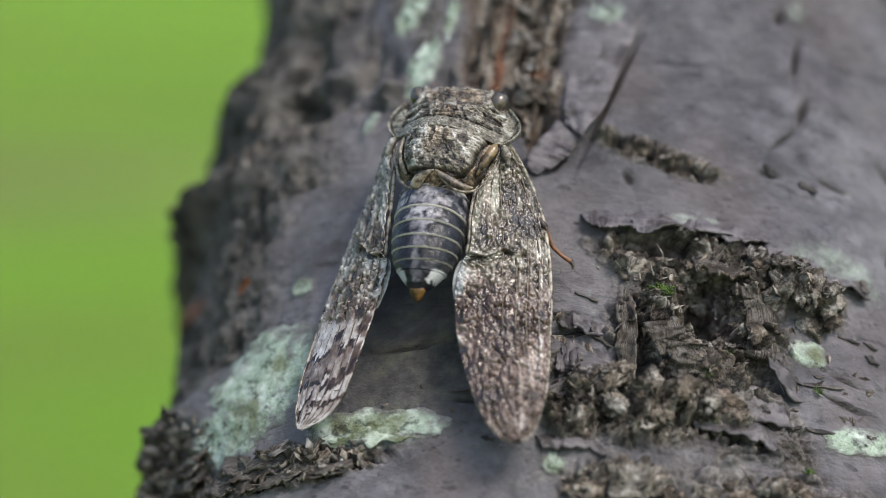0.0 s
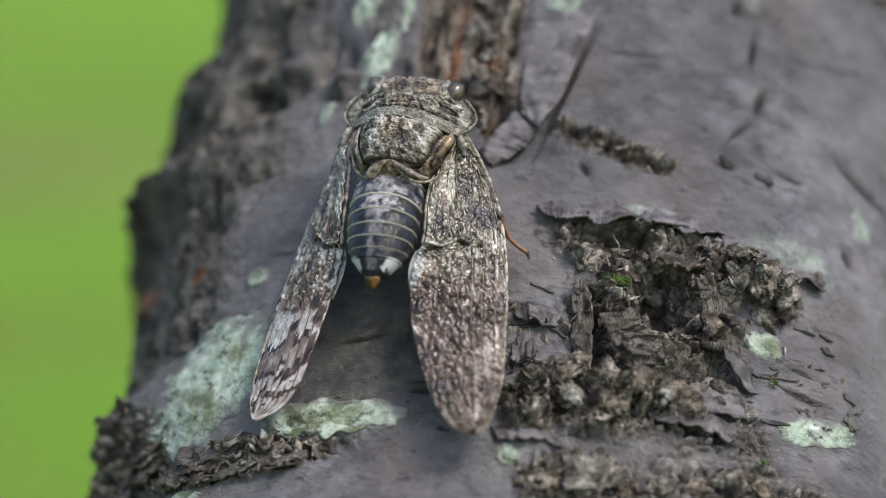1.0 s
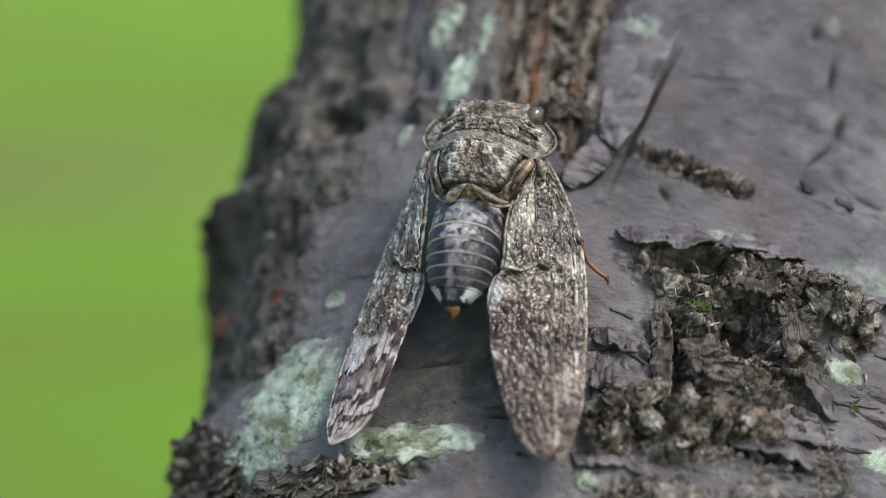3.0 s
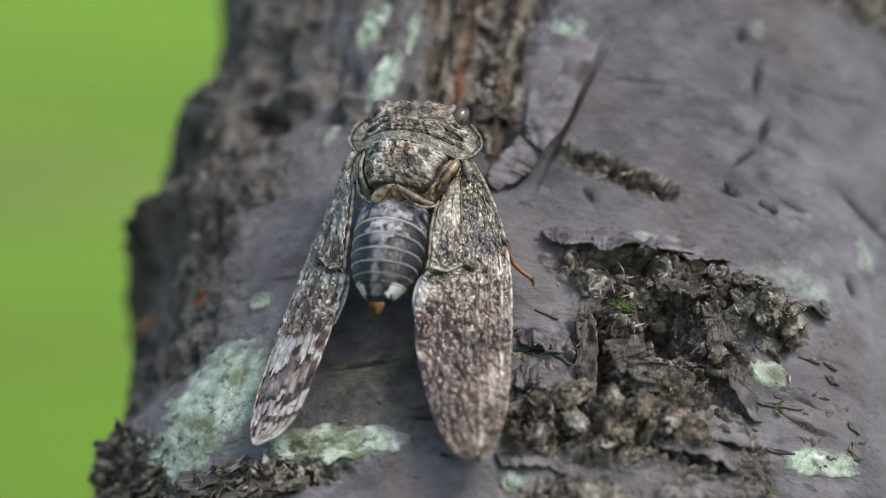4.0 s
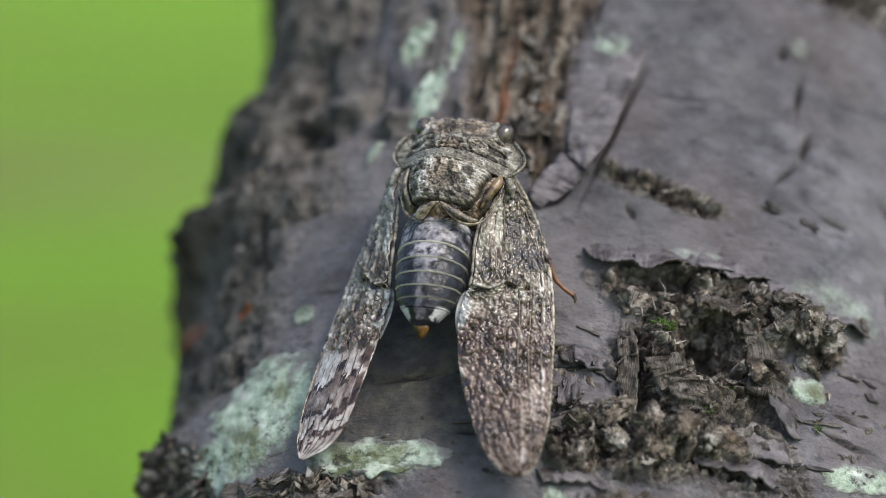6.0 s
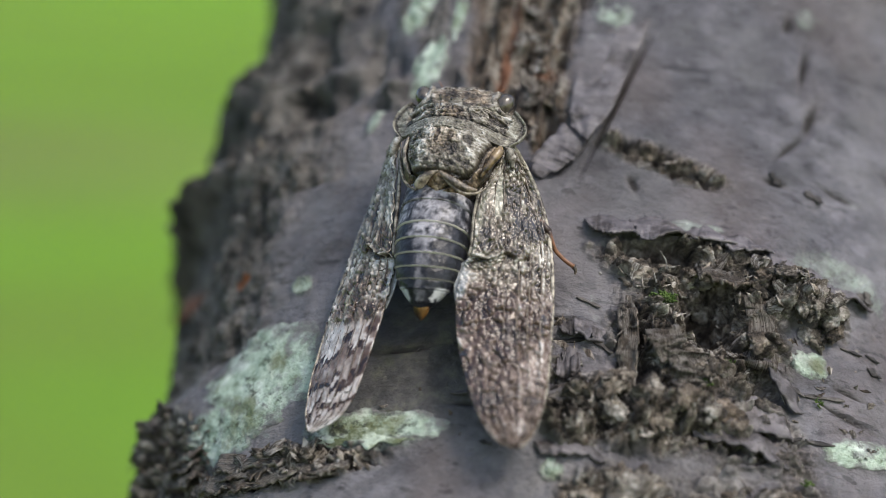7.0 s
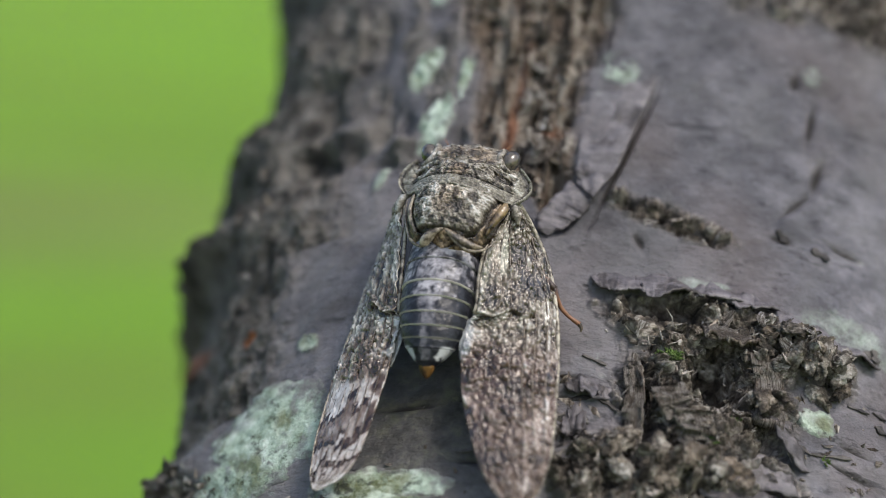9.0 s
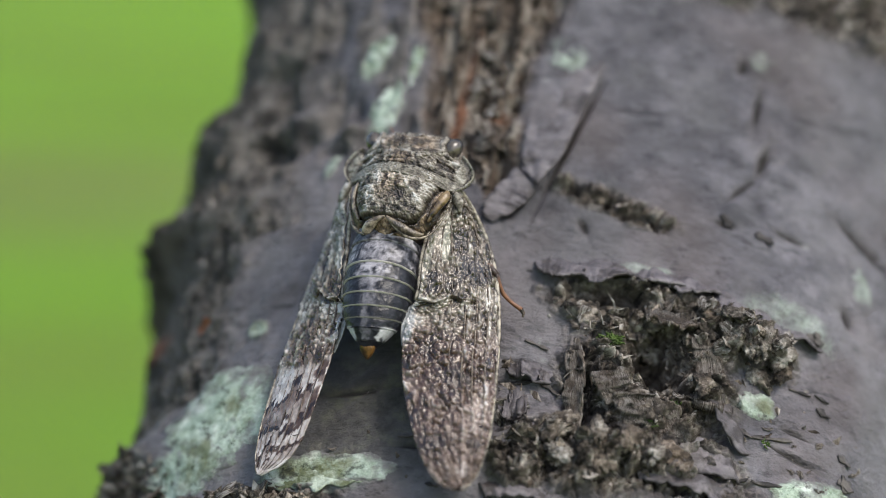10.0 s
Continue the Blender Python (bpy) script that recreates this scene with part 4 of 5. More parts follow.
SLIVERS = [  # along the bark: two ends (across, along), half width: dark slivers and chips on the smooth bark
    ((3.12, -1.55), (3.45, -1.49), 0.018), ((3.00, -1.97), (3.40, -1.91), 0.016), ((3.88, -1.68), (4.00, -1.73), 0.05), ((3.92, -1.62), (3.97, -1.76), 0.035), ((3.64, -1.12), (3.76, -1.16), 0.03),
    ((3.86, -1.46), (3.97, -1.52), 0.03), ((3.50, -0.48), (3.64, -0.56), 0.055), ((3.60, -0.42), (3.63, -0.54), 0.04), ((3.40, -1.02), (3.58, -1.03), 0.012), ((3.62, -1.00), (3.74, -1.03), 0.014), ((2.98, -1.50), (3.12, -1.56), 0.018),
    ((1.10, -1.46), (1.42, -1.38), 0.016), ((1.36, -1.40), (1.54, -1.52), 0.022), ((1.20, -1.04), (1.40, -1.10), 0.014), ((1.06, -2.02), (1.36, -1.84), 0.03), ((3.3, -0.88), (3.42, -0.92), 0.016),
    ((1.02, -1.62), (1.12, -1.60), 0.014), ((0.30, -2.02), (0.48, -2.00), 0.012), ((0.58, -2.42), (0.68, -2.44), 0.014), ((3.0, 0.35), (3.16, 0.30), 0.04), ((2.70, 0.46), (2.80, 0.36), 0.035),
]


def build_slivers(trunk):
    """Thin torn slivers of bark, lying flat with one end curled up."""
    for k, (a, b, half) in enumerate(SLIVERS):
        t = np.linspace(0, 1, 9)
        q = np.stack([a[0] + (b[0] - a[0]) * t, a[1] + (b[1] - a[1]) * t], -1)
        d = (q[-1] - q[0]) / np.linalg.norm(q[-1] - q[0])
        wide = half * (0.25 + np.sin(math.pi * (0.08 + 0.8 * t)) * (0.8 + 0.5 * np.sin(9 * t + k)))
        curl = 0.010 + 0.07 * half / 0.03 * np.maximum(0, t - 0.55) ** 1.5
        side = np.array([-d[1], d[0]])
        left, right = q + side * wide[:, None], q - side * wide[:, None]
        edge_a, edge_b = on_bark(left[:, 0], left[:, 1], 0.006 + 0 * t), on_bark(right[:, 0], right[:, 1], 0.010 + curl)
        sheet("bark_sliver", edge_a, edge_b, 9, 4, M_SLIVER, trunk, None, 0.012, "", False)


def build_lichen():
    """Thin crusts of lichen that follow the bark, each a patch of its own."""
    rng = np.random.RandomState(21)
    for cu, cv, ru, rv, deg, k in LICHEN:
        if k < 0.6:
            continue
        nt, nr = 96, 26
        th = np.linspace(0, 2 * math.pi, nt, endpoint=False)
        ring = np.stack([np.cos(th) * 1.3, np.sin(th) * 1.3, 0 * th + rng.uniform(0, 50)], -1)
        edge = 0.95 + 0.36 * fbm(ring, 0.9, 3, 301) + 0.17 * fbm(ring, 0.22, 4, 302, 0.7)
        r = np.linspace(0.02, 1, nr)
        x, y = ru * edge[None] * r[:, None] * np.cos(th), rv * edge[None] * r[:, None] * np.sin(th)
        c, sn = math.cos(radians(deg)), math.sin(radians(deg))
        u, v = (cu + x * c - y * sn).ravel(), (cv + x * sn + y * c).ravel()
        rr = np.repeat(r, nt)
        q = np.stack([u, v, 0 * u], -1)
        lift = np.where(rr > 0.985, -0.02, 0.012 + 0.016 * fbm(q, 0.07, 4, 303, 0.7) - 0.008 * sstep(rr, 0.8, 0.98))
        p = on_bark(u, v, lift)
        faces = grid_faces(nr, nt, True).tolist() + [list(range(nt))[::-1]]
        ob = mesh_object("lichen_patch", p * CM, faces, M_CRUST, None, attrs={"olive": blob(u, v, -0.34, -2.28, 0.36, 0.12, 3, 0.5) + 0.8 * blob(u, v, -1.12, -1.62, 0.07, 0.14, 0, 0.5) + 0.7 * blob(u, v, -1.35, -2.22, 0.22, 0.12, 20, 0.6), "rim": np.maximum(0.0 if max(ru, rv) > 0.25 else 0.40, sstep(rr + 0.45 * fbm(q, 0.12, 4, 304, 0.7), 0.55, 0.98))})
        ob.matrix_world = TRUNK
        big = max(ru, rv) > 0.25
        tagged(ob, "broad pale green crusty lichen patch on grey bark" if big else "small pale green lichen spot on grey bark", "lichen", "lichen patches on the trunk")


def build_moss(trunk):
    rng = np.random.RandomState(8)
    for cu, cv, size, count in ((1.90, -0.98, 0.080, 190), (2.28, -1.70, 0.06, 60), (3.17, -2.35, 0.05, 22), (3.24, -1.60, 0.04, 16), (2.45, -1.45, 0.05, 14)):
        pieces = []
        base = on_bark(cu, cv, 0.03)[0]
        for _ in range(count):
            d = rng.normal(0, 1, 3) * [1, 0.7, 0.5] + [0, 0.2, 0.7]
            d /= np.linalg.norm(d)
            o = base + rng.normal(0, size * 0.45, 3) * [1, 0.6, 0.3]
            pieces.append(tube_arrays(np.array([o, o + d * 0.016, o + d * 0.030 + rng.normal(0, 0.006, 3)]), [0.006, 0.008, 0.004], 4))
        v, f = join_arrays(pieces)
        tagged(mesh_object("moss_tuft", v * CM, f, M_MOSS, None, "small bright green moss tuft on rotten bark"), category="moss").matrix_world = TRUNK


# ---- the cicada ----
ABDOMEN = [  # along, height of the axis, half width, height up, height down
    (-0.50, 0.50, 0.285, 0.25, 0.35), (-0.70, 0.49, 0.298, 0.265, 0.37), (-0.90, 0.47, 0.300, 0.265, 0.36), (-1.08, 0.45, 0.290, 0.255, 0.34),
    (-1.20, 0.435, 0.275, 0.24, 0.30), (-1.31, 0.42, 0.250, 0.215, 0.26), (-1.40, 0.41, 0.195, 0.175, 0.21), (-1.48, 0.40, 0.105, 0.105, 0.15),
]


def ring_lean(y):
    """The rings lean forward at the sides, more so towards the tail."""
    return 0.05 + 0.40 * sstep(-y, 0.75, 1.4)


def abdomen_at(y):
    rows = np.array(ABDOMEN)[::-1]
    return [float(np.interp(y, rows[:, 0], rows[:, k])) for k in range(1, 5)]


def build_abdomen(cicada):
    rings = [(y, -0.085, z, w * 0.93, u * 0.93, d * 0.93) for y, z, w, u, d in ABDOMEN]
    rings = [(-0.42, -0.04, 0.50, 0.2, 0.18, 0.3)] + rings + [(-1.52, -0.085, 0.39, 0.03, 0.03, 0.03)]
    ab = loft("abdomen", rings, 40, M_TERG, cicada, "blue-black abdomen banded with cream rings", per=3, lean=ring_lean, attrs=lambda p, t: {"bloom": 0 * t, "wax": 0 * t, "edge": 0 * t})
    cuts = [-0.46, -0.66, -0.86, -0.995, -1.125, -1.235, -1.33, -1.40, -1.475]
    bloom = [0.9, 0.9, 0.9, 0.75, 0.5, 0.35, 0.3, 0.3]
    for k, (y0, y1) in enumerate(zip(cuts, cuts[1:])):
        rr = []
        for t, g in ((0.0, 0.955), (0.25, 0.985), (0.6, 1.0), (0.88, 1.004), (0.94, 1.014), (1.0, 1.008), (1.04, 0.96)):
            y = y0 + (y1 - y0) * t
            z, w, u, d = abdomen_at(y)
            rr.append((y, -0.085, z, w * g, u * g, d * g))
        width = (0.42, 0.28, 0.11, 0.065, 0.05, 0.04, 0.03, 0.03)[k]
        gain = bloom[k]

        def marks(p, t, k=k, width=width, gain=gain):
            n = fbm(p, 0.05, 3, 70 + k)
            x = np.abs(p[:, 0] + 0.085)
            b = np.clip(1.25 - x / width + 1.8 * n + 1.2 * fbm(p, 0.02, 3, 75), 0, 1) * gain
            if k < 2:
                b = b * (1 - 0.75 * (1 - sstep(np.hypot((x - 0.17) / 0.07, (t - 0.62) / 0.22) + 1.2 * n, 0.6, 1.2)))
            wax = sstep(x + 0.06 * n + 0.035 * (p[:, 0] < -0.085), 0.095, 0.13) * sstep(0.215 - x, 0.0, 0.03) * (0.7 if k == 7 else 0.7 * sstep(t, 0.35, 0.7) * sstep(x, 0.11, 0.15) if k == 6 else 0) 
            return {"bloom": b, "wax": wax + 0 * t, "edge": (0.0 if k > 5 else 0.85 if k > 0 else 0.12) * sstep(t, 0.76, 0.82) * (0.6 if k > 4 else 1)}
        loft("tergite", rr, 132, M_TERG, ab, per=4, rough=0.006, size=0.03, seed=80 + k, attrs=marks, lean=ring_lean)
    loft("anal_tube", [(-1.42, -0.085, 0.42, 0.06, 0.06, 0.09), (-1.48, -0.085, 0.415, 0.066, 0.055, 0.08), (-1.525, -0.085, 0.395, 0.048, 0.042, 0.06), (-1.565, -0.085, 0.37, 0.012, 0.012, 0.02)], 16, M_AMBER, ab, "orange tail tip", per=4)
    return ab


TURN = pose(0, 0, 0, 0, 0, -4.5)   # head and thorax are turned a little from the abdomen


def skin(p, seed):
    """Wrinkled mottling of the cuticle: its tone, with the creases' shade painted in, and its relief in cm."""
    a = fbm(p * [0.55, 1.35, 1.0], 0.045, 4, seed, 0.6, ridged=True)
    b = fbm(p, 0.032, 4, seed + 7, 0.65)
    d = fbm(p, 0.14, 3, seed + 13)
    e = fbm(p, 0.014, 3, seed + 19, 0.7)
    return 0.34 + 0.32 * a + 0.44 * b + 0.36 * d + 0.36 * e, 0.018 * a + 0.016 * b + 0.012 * d + 0.006 * e


def spot(u, v, cu, cv, ru, rv, n, soft=0.3):
    return 1 - sstep(np.hypot((u - cu) / ru, (v - cv) / rv) + n, 1 - soft, 1 + soft)


def shield(name, grid, thick, material, parent, label, attrs):
    """A solid plate over a grid of points (cm), turned with the thorax."""
    nb, na = grid.shape[:2]
    v = grid.reshape(-1, 3)
    n = len(v)
    f = grid_faces(nb, na)
    rim = list(range(na)) + [r * na + na - 1 for r in range(1, nb)] + [(nb - 1) * na + k for k in range(na - 2, -1, -1)] + [r * na for r in range(nb - 2, 0, -1)]
    faces = f.tolist() + (f[:, ::-1] + n).tolist() + [[i, i + n, j + n, j] for i, j in zip(rim, rim[1:] + rim[:1])]
    ob = mesh_object(name, np.concatenate([v, v - [0, 0, thick]]) * CM, faces, material, parent, label, attrs={k: np.tile(np.clip(x, 0, 1), 2) for k, x in attrs.items()})
    ob.matrix_basis = TURN
    return ob


def build_mesonotum(cicada):
    nb, na = 150, 210
    v = np.linspace(0.0, -0.60, nb)
    half = np.interp(-v, [0, 0.08, 0.2, 0.36, 0.48, 0.55, 0.60], [0.37, 0.40, 0.405, 0.372, 0.30, 0.215, 0.14])
    crest = np.interp(-v, [0, 0.1, 0.25, 0.40, 0.47, 0.55, 0.60], [0.895, 0.905, 0.905, 0.885, 0.85, 0.775, 0.73])
    a = np.linspace(-1, 1, na)
    u, vv = (half[:, None] * a[None]).ravel(), np.repeat(v, na)
    aa = np.abs(np.tile(a, nb))
    p = np.stack([u, vv, 0 * u], -1)
    tone, relief = skin(p, 300)
    x, n = np.abs(u), 0.5 * fbm(p, 0.07, 4, 310, 0.6)
    disc = np.interp(-vv, [0, 0.1, 0.17, 0.35, 0.45, 0.60], [0.375, 0.36, 0.335, 0.295, 0.235, 0.0]) + 0.012 * n
    inner = sstep(disc - x, -0.006, 0.012) * sstep(vv, -0.475, -0.455)
    groove = np.exp(-((x - disc) / 0.011) ** 2) + 0.9 * np.exp(-((vv + 0.462 - 0.03 * x) / 0.011) ** 2) * (x < disc + 0.01)
    z = np.repeat(crest, na) - 0.215 * aa ** 2.7 + 0.02 * inner - 0.030 * groove + relief * (0.35 + 0.65 * inner)
    # dark marks, plus shade of grooves and rear hollows painted into the tone
    dark = np.maximum.reduce([
        0.9 * groove, 0.8 * spot(x, vv, 0.20, -0.17, 0.035, 0.04, 2.2 * n, 0.5), 0.8 * spot(x, vv, 0.095, -0.395, 0.035, 0.025, 2 * n, 0.5), 0.8 * spot(x, vv, 0.0, -0.42, 0.025, 0.03, n),
        spot(x, vv, 0.17, -0.475, 0.07, 0.028, 0.5 * n), 0.7 * spot(x, vv, 0.055, -0.17, 0.022, 0.07, n), 0.7 * spot(x, vv, 0.22, -0.37, 0.03, 0.05, n),
        0.85 * spot(x, vv, 0.345, -0.36, 0.035, 0.12, n), 0.8 * sstep(aa, 0.955, 0.985) * sstep(-vv, 0.08, 0.14)])
    pale = np.maximum.reduce([0.9 * spot(x, vv, 0.285, -0.135, 0.05, 0.045, n), 0.6 * spot(x, vv, 0.13, -0.13, 0.05, 0.05, n), 0.65 * spot(x, vv, 0.20, -0.31, 0.045, 0.07, n), 0.5 * spot(x, vv, 0.37, -0.15, 0.03, 0.07, n)])
    tone = (tone - 0.01 + 0.20 * pale) * (1 - 0.85 * np.clip(dark, 0, 1))
    warm = np.maximum.reduce([0.40 * spot(u, vv, 0.0, -0.20, 0.10, 0.13, 1.6 * n, 0.6), 0.6 * sstep(x - disc, 0.0, 0.02), 0.8 * sstep(-vv, 0.45, 0.48)])
    grid = np.stack([u, vv, z], -1).reshape(nb, na, 3)
    return shield("mesonotum", grid, 0.05, M_CUT, cicada, "mottled grey-brown back plate with dark marks and darkened grooves", {"tone": tone, "warm": warm, "green": 0 * u})


def build_pronotum(cicada):
    nb, na = 110, 250
    b, a = np.linspace(0, 1, nb), np.linspace(-1, 1, na)
    half = np.interp(b, [0, 0.15, 0.35, 0.55, 0.75, 0.9, 1.0], [0.44, 0.505, 0.565, 0.575, 0.55, 0.505, 0.47])
    half = np.convolve(np.pad(half, 6, 'edge'), np.ones(13) / 13, 'valid')
    u = (half[:, None] * a[None]).ravel()
    aa, bb = np.abs(np.tile(a, nb)), np.repeat(b, na)
    x = np.abs(u)
    vv = (0.165 + 0.115 * aa ** 2) * (1 - bb) + (-0.088 - 0.012 * np.sin(math.pi * aa) + 0.02 * sstep(aa, 0.85, 1.0)) * bb
    crest = np.interp(x, [0, 0.08, 0.16, 0.24, 0.32, 0.40, 0.46, 0.52, 0.58], [0.928, 0.922, 0.900, 0.855, 0.79, 0.715, 0.675, 0.655, 0.64])
    p = np.stack([u, vv, 0 * u], -1)
    tone, relief = skin(p, 330)
    n = 0.5 * fbm(p, 0.08, 4, 340, 0.6)
    collar = sstep(-vv, -0.028, -0.008) * sstep(0.44 - x, -0.05, 0.03)
    flange = sstep(x, 0.42, 0.47)
    dark_pits = np.maximum(spot(x, vv, 0.345, 0.115, 0.075, 0.035, 0.6 * n), spot(x, vv, 0.235, 0.14, 0.06, 0.022, 0.6 * n))
    groove = np.exp(-((vv - 0.022) / 0.010) ** 2) * (1 - flange) + np.exp(-((x - 0.10 - 0.5 * (0.16 - vv)) / 0.012) ** 2) * (1 - collar) * sstep(x, 0.45, 0.40) + 0.8 * np.exp(-((x - 0.05) / 0.012) ** 2) * (1 - collar)
    rim = np.exp(-((bb - 0.985) / 0.012) ** 2)
    rays = fbm(np.stack([np.arctan2(vv - 0.10, x - 0.40) * 0.12, 0.2 * np.hypot(vv - 0.10, x - 0.40), np.sign(u) * 3], -1), 0.03, 3, 350)
    z = crest - 0.05 * (1 - bb) ** 2 * (1 - flange) + 0.012 * collar - 0.016 * groove - 0.035 * dark_pits + 0.006 * rim + relief * (1 - 0.6 * collar) * (1 - 0.6 * flange) + 0.02 * sstep(aa, 0.94, 1.0)
    flat = 0.36 + 0.55 * (tone - 0.33)
    tone = tone * (1 - collar) + (flat + 0.03) * collar
    tone = tone * (1 - flange) + (flat + 0.02 + 0.45 * np.maximum(0, rays)) * flange
    stitch = rim * (0.5 + 0.5 * np.sin(u * 260))
    # sunken pits and grooves get their shade painted into the tone
    dark = np.maximum.reduce([dark_pits, 0.75 * groove, 0.8 * spot(x, vv, 0.40, 0.05, 0.03, 0.03, n), 0.8 * sstep(aa, 0.90, 0.94) * (1 - sstep(aa, 0.955, 0.975)) * flange * (bb < 0.95)])
    tone = (tone + 0.15 * rim * stitch + 0.08 * sstep(aa, 0.965, 0.985)) * (1 - 0.85 * np.clip(dark, 0, 1))
    warm = np.clip(0.45 * dark_pits + 0.5 * spot(u, vv, 0, 0.0, 0.1, 0.2, n) * (1 - collar), 0, 1)
    grid = np.stack([u, vv, z], -1).reshape(nb, na, 3)
    shield("pronotum", grid, 0.04, M_CUT, cicada, "mottled grey-brown collar with flared pale sides", {"tone": tone, "warm": warm, "green": np.maximum(flange, 0.7 * collar)})


def turned(ob):
    ob.matrix_basis = TURN
    return ob


def head_marks(p, t):
    tone, _ = skin(p, 360)
    n = 0.5 * fbm(p, 0.08, 4, 365, 0.6)
    x = np.abs(p[:, 0])
    dark = np.maximum(0.8 * spot(x, p[:, 1], 0.06, 0.30, 0.03, 0.04, n), 0.8 * spot(x, p[:, 1], 0.22, 0.22, 0.035, 0.03, n))
    return {"tone": np.clip((tone + 0.05) * (1 - 0.8 * dark), 0, 1), "warm": 0.4 * spot(x, p[:, 1], 0.12, 0.3, 0.12, 0.1, n), "green": 0 * x}


def plain_marks(p, t):
    tone, _ = skin(p, 370)
    return {"tone": np.clip(tone, 0, 1), "warm": 0 * t, "green": 0 * t}


def build_thorax(cicada):
    turned(loft("thorax", [(-0.55, 0, 0.42, 0.20, 0.22, 0.38), (-0.40, 0, 0.42, 0.33, 0.28, 0.42), (-0.15, 0, 0.42, 0.39, 0.30, 0.44), (0.05, 0, 0.42, 0.40, 0.30, 0.43), (0.25, 0, 0.42, 0.30, 0.28, 0.33)], 32, M_CUT, cicada, per=4, rough=0.02))
    build_mesonotum(cicada)
    # raised cross at the hind end of the back plate
    turned(tube("cross_ridge", [(0.02, -0.475, 0.875), (-0.04, -0.505, 0.868), (-0.10, -0.545, 0.835), (-0.135, -0.585, 0.80), (-0.145, -0.605, 0.78)], [0.010, 0.026, 0.046, 0.042, 0.018], M_TAN, cicada, "glossy tan raised cross ridge", 24, 12))
    turned(tube("cross_ridge", [(0.03, -0.475, 0.875), (0.09, -0.510, 0.862), (0.17, -0.540, 0.825), (0.26, -0.555, 0.775), (0.33, -0.535, 0.735)], [0.010, 0.026, 0.038, 0.032, 0.010], M_RIDGE, cicada, "glossy brown raised cross ridge", 28, 12))
    turned(tube("ridge_rim", [(0.05, -0.50, 0.880), (0.12, -0.555, 0.840), (0.21, -0.592, 0.785), (0.30, -0.580, 0.745), (0.375, -0.515, 0.715), (0.425, -0.40, 0.70), (0.455, -0.25, 0.70)], [0.005, 0.011, 0.014, 0.012, 0.009, 0.007, 0.004], M_TAN, cicada, "tan rim of the back plate", 40, 8))
    turned(tube("ridge_rim", [(-0.17, -0.590, 0.745), (-0.24, -0.550, 0.715), (-0.31, -0.485, 0.70), (-0.375, -0.36, 0.695), (-0.41, -0.24, 0.70), (-0.42, -0.14, 0.71)], [0.008, 0.014, 0.014, 0.010, 0.007, 0.004], M_TAN, cicada, "tan rim of the back plate", 40, 8))
    turned(tube("side_lobe", [(0.425, -0.115, 0.735), (0.425, -0.17, 0.75), (0.395, -0.25, 0.755), (0.36, -0.33, 0.745), (0.325, -0.41, 0.72)], [0.022, 0.042, 0.040, 0.030, 0.012], M_GOLD, cicada, "golden brown side lobe", 26, 12))
    turned(tube("side_lobe", [(-0.345, -0.12, 0.775), (-0.345, -0.25, 0.775), (-0.305, -0.38, 0.765), (-0.245, -0.47, 0.765)], [0.010, 0.020, 0.022, 0.012], M_TAN, cicada, "tan curved side lobe", 26, 8))
    build_pronotum(cicada)
    head = turned(loft("head", [(0.0, 0, 0.58, 0.30, 0.27, 0.3), (0.10, 0, 0.58, 0.33, 0.285, 0.34), (0.20, 0, 0.58, 0.335, 0.28, 0.34), (0.29, 0, 0.57, 0.33, 0.26, 0.32), (0.37, 0, 0.56, 0.32, 0.225, 0.28), (0.43, 0, 0.55, 0.295, 0.175, 0.22), (0.475, 0, 0.545, 0.25, 0.11, 0.14), (0.50, 0, 0.54, 0.17, 0.04, 0.05)],
                120, M_CUT, cicada, "wide blunt wrinkled grey-brown head", per=16, rough=0.055, size=0.055, seed=14, power=2.8, attrs=head_marks))
    for sx in (-1, 1):
        bm = bmesh.new()
        bmesh.ops.create_uvsphere(bm, u_segments=32, v_segments=20, radius=1.0)
        bm.transform(pose(sx * 0.340 * CM, 0.325 * CM, 0.69 * CM, 0, sx * 25, sx * -24) @ Matrix.Diagonal((0.076 * CM, 0.106 * CM, 0.088 * CM, 1)))
        part("eye", bm, M_EYE, head, "dark glossy compound eye")
        rim = [(sx * 0.352 - sx * dx, 0.325 + dy, 0.70 + dz) for dx, dy, dz in ((0.05, 0.09, 0.0), (0.07, 0.06, 0.035), (0.078, 0.0, 0.06), (0.065, -0.06, 0.06), (0.025, -0.10, 0.04), (-0.03, -0.125, 0.0))]
        v, f = tube_arrays(spline(rim, 40), [0.016, 0.026, 0.030, 0.030, 0.026, 0.018], 10)
        v = v + 0.012 * fbm(v, 0.03, 3, 371)[:, None]
        mesh_object("eye_socket", v * CM, f, M_CUT, head, attrs=plain_marks(v, v[:, 0]))
        tube("antenna", [(sx * 0.22, 0.44, 0.60), (sx * 0.26, 0.50, 0.62), (sx * 0.30, 0.55, 0.61)], [0.008, 0.005, 0.002], M_LEG, head, "", 6, 5)
    for ox, oy in ((0, 0.29), (-0.05, 0.23), (0.05, 0.23)):
        bm = bmesh.new()
        bmesh.ops.create_uvsphere(bm, u_segments=10, v_segments=8, radius=0.014 * CM)
        bm.transform(pose(ox * CM, oy * CM, (0.865 - (oy - 0.2) * 0.3) * CM))
        part("ocellus", bm, M_EYE, head)
    for sx in (-1, 1):
        root = [(sx * 0.43, -0.075, 0.66), (sx * 0.475, -0.10, 0.665), (sx * 0.505, -0.15, 0.63), (sx * 0.515, -0.21, 0.58)]
        v, f = tube_arrays(spline(root, 30), [0.014, 0.032, 0.038, 0.022], 12)
